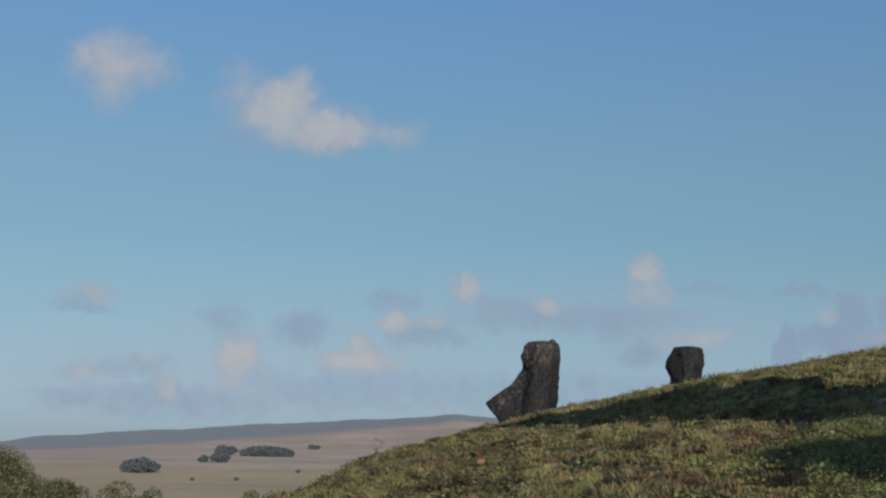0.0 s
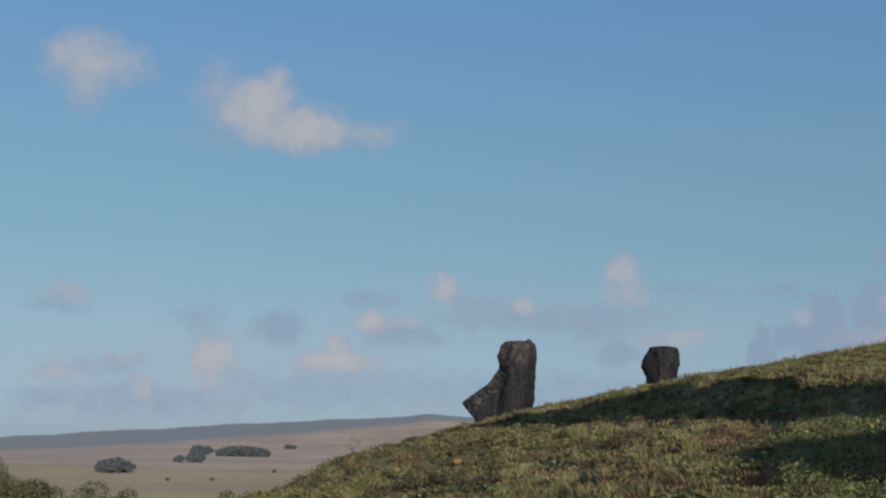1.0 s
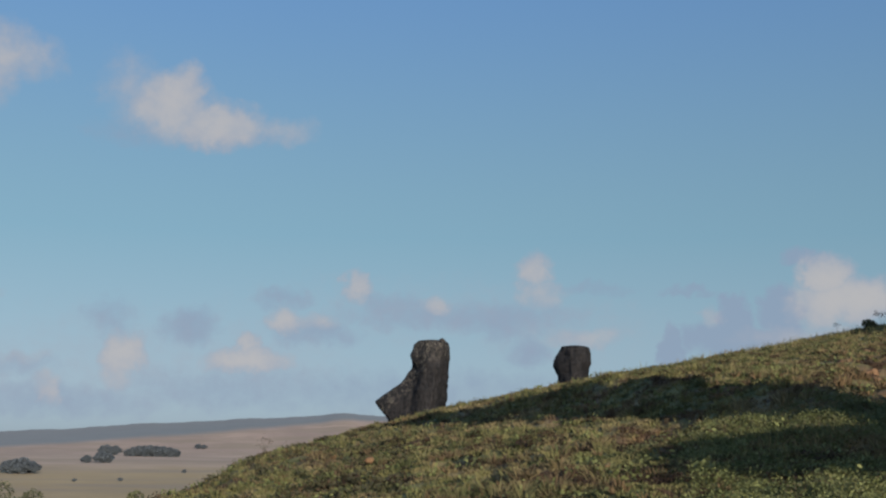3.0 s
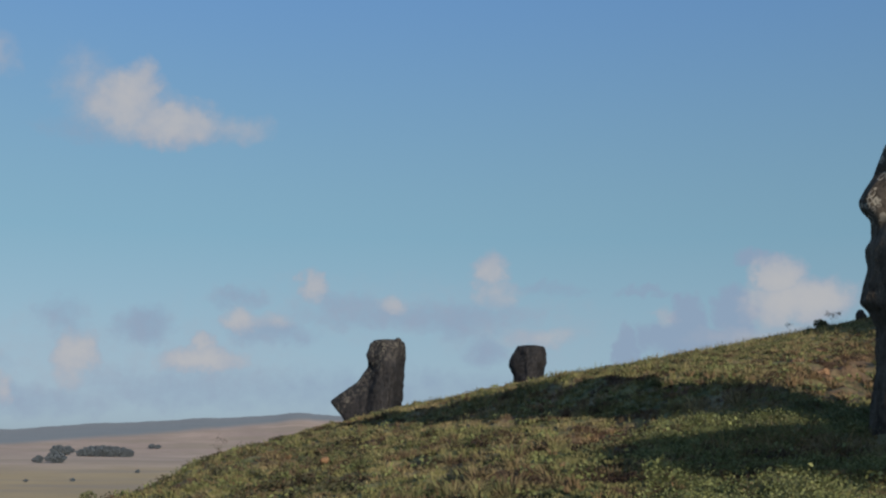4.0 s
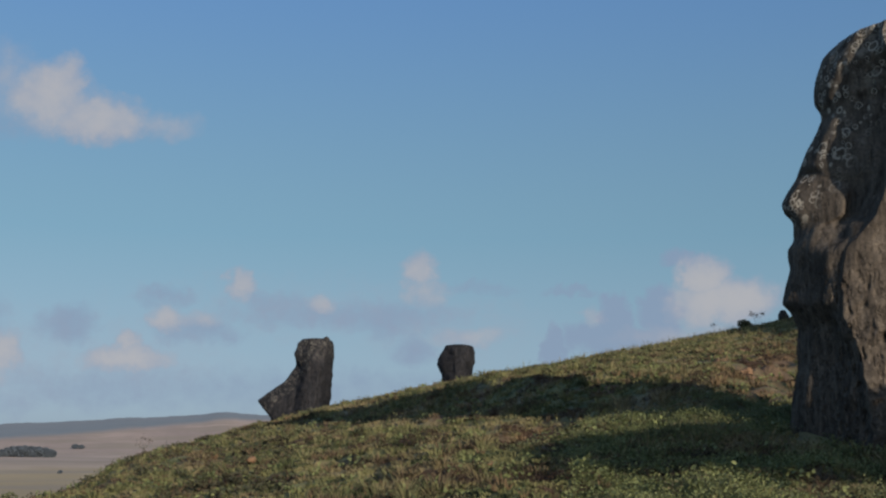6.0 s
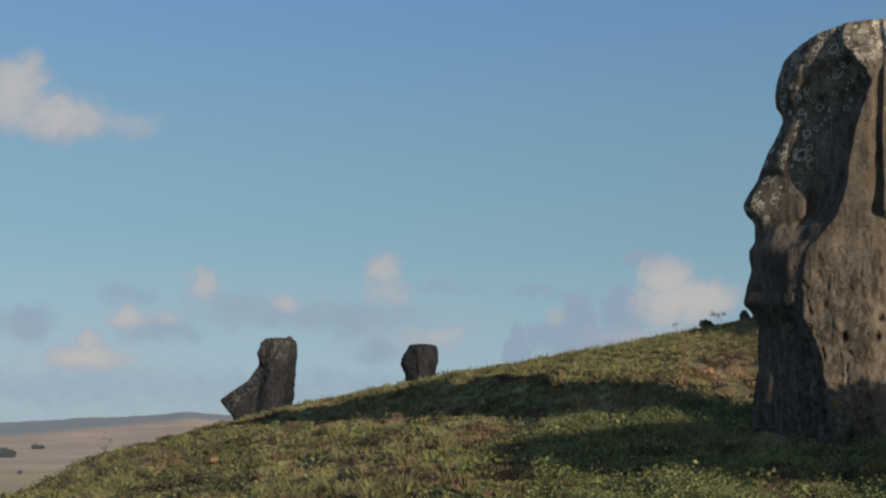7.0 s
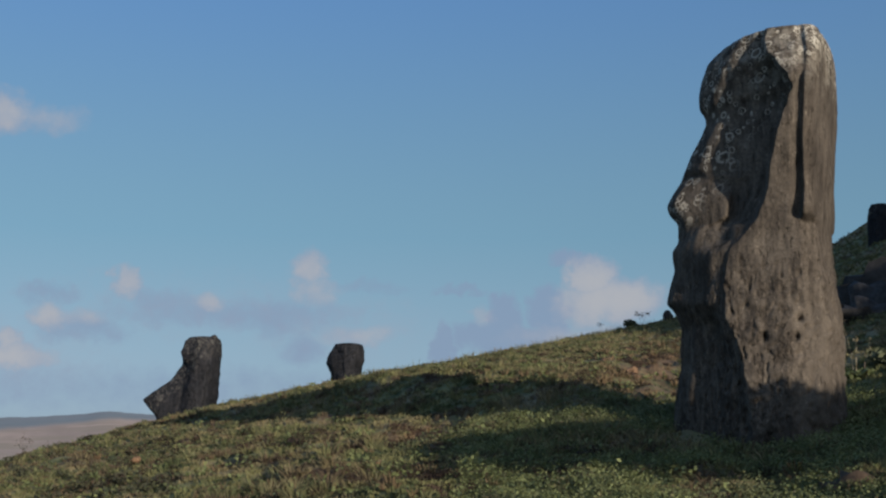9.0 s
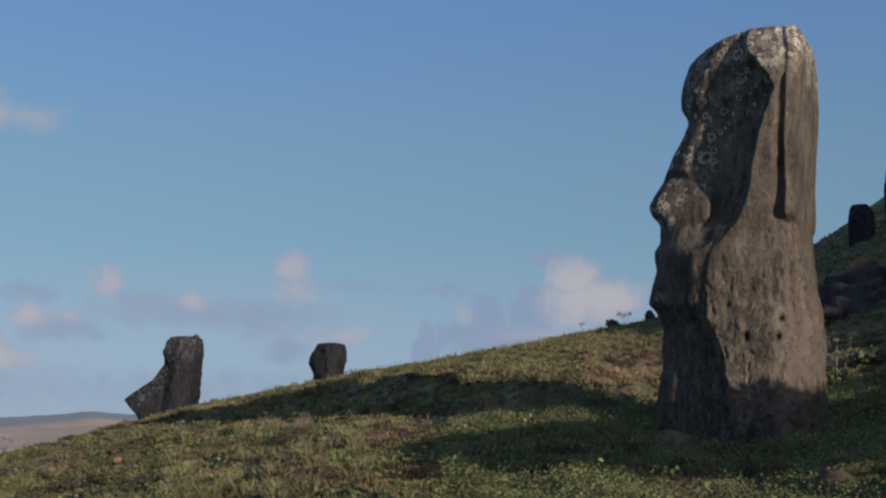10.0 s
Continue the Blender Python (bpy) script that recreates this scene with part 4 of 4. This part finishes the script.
far_tree = make_tree("grove_tree", 11.0, (7.8, 7.8, 5.6), 5.0, 7500, 0.6, HAZED_GROVE, "dark rounded tree of a grove on the plain", "tree", 31, 18)
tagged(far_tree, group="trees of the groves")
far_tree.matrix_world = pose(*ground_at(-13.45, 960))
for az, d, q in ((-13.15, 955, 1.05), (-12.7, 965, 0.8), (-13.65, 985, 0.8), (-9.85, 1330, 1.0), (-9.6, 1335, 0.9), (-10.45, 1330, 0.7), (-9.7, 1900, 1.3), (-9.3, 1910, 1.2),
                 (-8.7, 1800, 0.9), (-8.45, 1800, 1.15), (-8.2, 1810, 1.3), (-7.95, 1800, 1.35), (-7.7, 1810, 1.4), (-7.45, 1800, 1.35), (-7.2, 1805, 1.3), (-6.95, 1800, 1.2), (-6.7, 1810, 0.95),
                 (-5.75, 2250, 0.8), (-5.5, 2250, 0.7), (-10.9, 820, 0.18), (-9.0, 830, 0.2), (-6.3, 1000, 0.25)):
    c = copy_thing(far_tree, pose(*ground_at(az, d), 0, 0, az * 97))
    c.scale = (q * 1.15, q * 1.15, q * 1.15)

# unseen shrubs added behind the walk and uphill, to shade the statue's foot and the ground beside it
for x, y, crown, radii, seed in ((7.37, 3.41, 2.95, (2.15, 1.0, 0.60), 41), (10.6, 0.40, 0, (1.5, 1.0, 0.66), 42), (12.72, 0.89, 0, (1.3, 1.0, 0.62), 44), (14.6, 1.3, 0, (1.2, 1.0, 0.6), 45)):
    ground_z = float(height(x, y))
    up = crown - ground_z if crown else 0.67
    shade = make_tree("shrub", up + 0.6, radii, up, 26000, 0.06, BUSH, "unseen leafy shrub added to cast shade on the slope", "shrub", seed, 90)
    shade.matrix_world = pose(x, y, ground_z, 0, 0, 13)

# ---- turf ----
def soil_at(x, y):
    return scarps(np.degrees(np.arctan2(x, y)), np.hypot(x, y))[1]


def clear(x, y):
    """Keep plants out of the statues' feet."""
    bx, by = bearing(*NEAR_AT)
    a = radians(-NEAR_AT[0] + TURN_IN)
    u, v = (x - bx) * math.cos(a) + (y - by) * math.sin(a), (y - by) * math.cos(a) - (x - bx) * math.sin(a)
    return np.hypot(u / 0.86, v / 0.68) > 1


x, y, d = scatter(100000, -13, 40, 8, 76)
az = np.degrees(np.arctan2(x, y))
bare = np.exp(-((az - 24.6) / 1.9) ** 2 - ((d - 25) / 8) ** 2)
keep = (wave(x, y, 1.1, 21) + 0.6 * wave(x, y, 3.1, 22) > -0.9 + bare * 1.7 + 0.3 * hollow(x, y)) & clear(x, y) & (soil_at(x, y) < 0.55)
x, y, d = x[keep], y[keep], d[keep]
blades_mesh("grass", GRASS, x, y, height(x, y), 7, 0.030 + 0.0012 * d + 0.05 * np.clip(wave(x, y, 0.9, 31), 0, 1), 0.004 + 0.00030 * d, 1.1, "short rough green and yellow pasture grass on the slope", "grass")

x, y, d = scatter(9000, -13, 40, 8, 60)
az = np.degrees(np.arctan2(x, y))
keep = (wave(x, y, 0.7, 41) + 0.7 * wave(x, y, 2.0, 42) > 0.2) & clear(x, y) & (np.exp(-((az - 24.6) / 1.9) ** 2 - ((d - 25) / 8) ** 2) < 0.5) & (hollow(x, y) < 0.4) & (soil_at(x, y) < 0.3)
x, y, d = x[keep], y[keep], d[keep]
r = RNG.uniform(0.06, 0.24, len(x)) * RNG.uniform(0.6, 1.0, len(x)) + 0.0016 * d
per = 76
u = RNG.normal(size=(len(x) * per, 3))
u /= np.linalg.norm(u, axis=1, keepdims=True)
u[:, 2] = np.abs(u[:, 2]) * 0.8
pts = np.repeat(np.stack([x, y, height(x, y)], 1), per, 0) + u * np.repeat(r, per)[:, None] * RNG.uniform(0.6, 1.0, (len(u), 1))
leaves_mesh("weeds", WEED, pts, np.repeat(0.007 + 0.00042 * d, per), "low leafy weeds growing among the pasture grass", "weeds", "stuff")

x, y, d = scatter(2600, -12, 30, 10, 52)
keep = (wave(x, y, 1.1, 111) + 0.7 * wave(x, y, 2.7, 112) > 0.14) & clear(x, y)
x, y, d = x[keep], y[keep], d[keep]
# more of them hang over the scarps
pa, pd, pw = (np.repeat([q[i] for q in PITS], 14) for i in range(3))
pa, pd = pa + np.degrees(RNG.normal(size=len(pa)) * 0.5 * pw / pd), pd + RNG.normal(size=len(pd)) * 0.22
x, y, d = np.append(x, pd * np.sin(np.radians(pa))), np.append(y, pd * np.cos(np.radians(pa))), np.append(d, pd)
per = 60
u = RNG.normal(size=(len(x) * per, 3))
u /= np.linalg.norm(u, axis=1, keepdims=True)
u[:, 2] = np.abs(u[:, 2]) * 0.7
r = RNG.uniform(0.06, 0.17, len(x)) + 0.0015 * d
pts = np.repeat(np.stack([x, y, height(x, y)], 1), per, 0) + u * np.repeat(r, per)[:, None] * RNG.uniform(0.5, 1.0, (len(u), 1))
leaves_mesh("dead_weeds_shade", DEAD_SHADE, pts, np.repeat(0.008 + 0.00045 * d, per), "withered brown weeds, darkened to paint shade between the green clumps", "weeds", "stuff")

x, y, d = scatter(420, -8.5, 3.5, 15, 36)
keep = wave(x, y, 1.2, 91) > -0.1
x, y, d = x[keep], y[keep], d[keep]
per = 46
u = RNG.normal(size=(len(x) * per, 3))
u /= np.linalg.norm(u, axis=1, keepdims=True)
u[:, 2] = np.abs(u[:, 2])
r = RNG.uniform(0.08, 0.24, len(x))
pts = np.repeat(np.stack([x, y, height(x, y)], 1), per, 0) + u * np.repeat(r, per)[:, None] * RNG.uniform(0.5, 1.0, (len(u), 1))
leaves_mesh("low_scrub", SCRUB, pts, np.full(len(pts), 0.032), "low dark scrub along the edge of the slope", "scrub", "stuff")

x, y, d = scatter(1500, -10, 36, 10, 50)
keep = (wave(x, y, 1.5, 61) + 0.6 * wave(x, y, 3.4, 62) > 0.05) & clear(x, y)
x, y, d = x[keep], y[keep], d[keep]
blades_mesh("dry_tussocks", DRY, x, y, height(x, y), 26, RNG.uniform(0.045, 0.10, len(x)) + 0.001 * d, 0.005 + 0.00025 * d, 1.15, "dry brown grass tussocks round the hollows", "grass")

x, y, d = scatter(2300, -12, 37, 9, 58)
keep = (wave(x, y, 0.8, 101) + 0.6 * wave(x, y, 2.4, 102) > 0.0) & clear(x, y) & (hollow(x, y) < 0.3)
x, y, d = x[keep], y[keep], d[keep]
blades_mesh("grass_tufts", GRASS, x, y, height(x, y), 34, RNG.uniform(0.04, 0.085, len(x)) + 0.0014 * d, 0.004 + 0.00028 * d, 1.35, "thicker green tufts standing out of the pasture", "grass")

x, y, d = scatter(1500, -10, 30, 11, 44)
bare = np.exp(-((np.degrees(np.arctan2(x, y)) - 24.6) / 1.9) ** 2 - ((d - 25) / 8) ** 2)
keep = (wave(x, y, 0.9, 121) + 0.6 * wave(x, y, 2.2, 122) > 0.1 + bare) & clear(x, y) & (soil_at(x, y) < 0.5)
x, y, d = x[keep], y[keep], d[keep]
blades_mesh("tall_tufts", GRASS, x, y, height(x, y), 44, RNG.uniform(0.10, 0.20, len(x)), 0.004 + 0.00022 * d, 1.25, "taller green and straw-coloured tufts leaning in the pasture", "grass")

x, y, d = scatter(300, -9, 28, 10, 34)
keep = clear(x, y)
x, y, d = x[keep], y[keep], d[keep]
per = 16
u = RNG.normal(size=(len(x) * per, 3)) * np.array((0.07, 0.07, 0.03))
pts = np.repeat(np.stack([x, y, height(x, y) + 0.10], 1), per, 0) + u
leaves_mesh("leaf_rosettes", GREEN_WEED, pts, np.repeat(0.016 + 0.0008 * d, per), "single bright rosettes of broad leaves in the pasture", "weeds", "stuff")

x, y, d = scatter(3600, 16, 38, 8.2, 17)
keep = clear(x, y) & (wave(x, y, 2.0, 81) > -0.3)
x, y, d = x[keep], y[keep], d[keep]
per = 40
u = RNG.normal(size=(len(x) * per, 3)) * np.array((0.06, 0.06, 0.035))
pts = np.repeat(np.stack([x, y, height(x, y) + 0.06], 1), per, 0) + u
leaves_mesh("broad_weeds", GREEN_WEED, pts, np.full(len(pts), 0.012), "bright broad-leaved weeds in the nearest turf", "weeds", "stuff")

x, y, d = scatter(130, 32.7, 35.0, 9.5, 10.4)
blades_mesh("bank_grass", GRASS, x, y, height(x, y) + 0.10, 9, 0.06 + 0.0 * d, 0.004 + 0.0 * d, 1.1, "rough grass hanging over the bare earth bank", "grass")

x, y, d = scatter(130, 21.8, 27.2, 18, 36)
blades_mesh("bank_tussocks", DRY, x, y, height(x, y), 30, RNG.uniform(0.07, 0.17, len(x)), 0.008 + 0.0 * d, 1.2, "dry tussocks on the bare eroded bank", "grass")

x, y, d = scatter(900, 12, 30, 44, 74)
blades_mesh("seed_grass", GRASS, x, y, height(x, y), 5, 0.28 + 0.0 * d, 0.006 + 0.0 * d, 0.5, "taller dry seeding grass along the crest", "grass")

x, y, d = scatter(12000, -180, 180, 0.25, 8.2, 0.45)
blades_mesh("underfoot_grass", GRASS, x, y, height(x, y), 7, 0.035 + 0.0 * d, 0.004 + 0.0 * d, 1.1, "short pasture grass on the near slope", "grass")
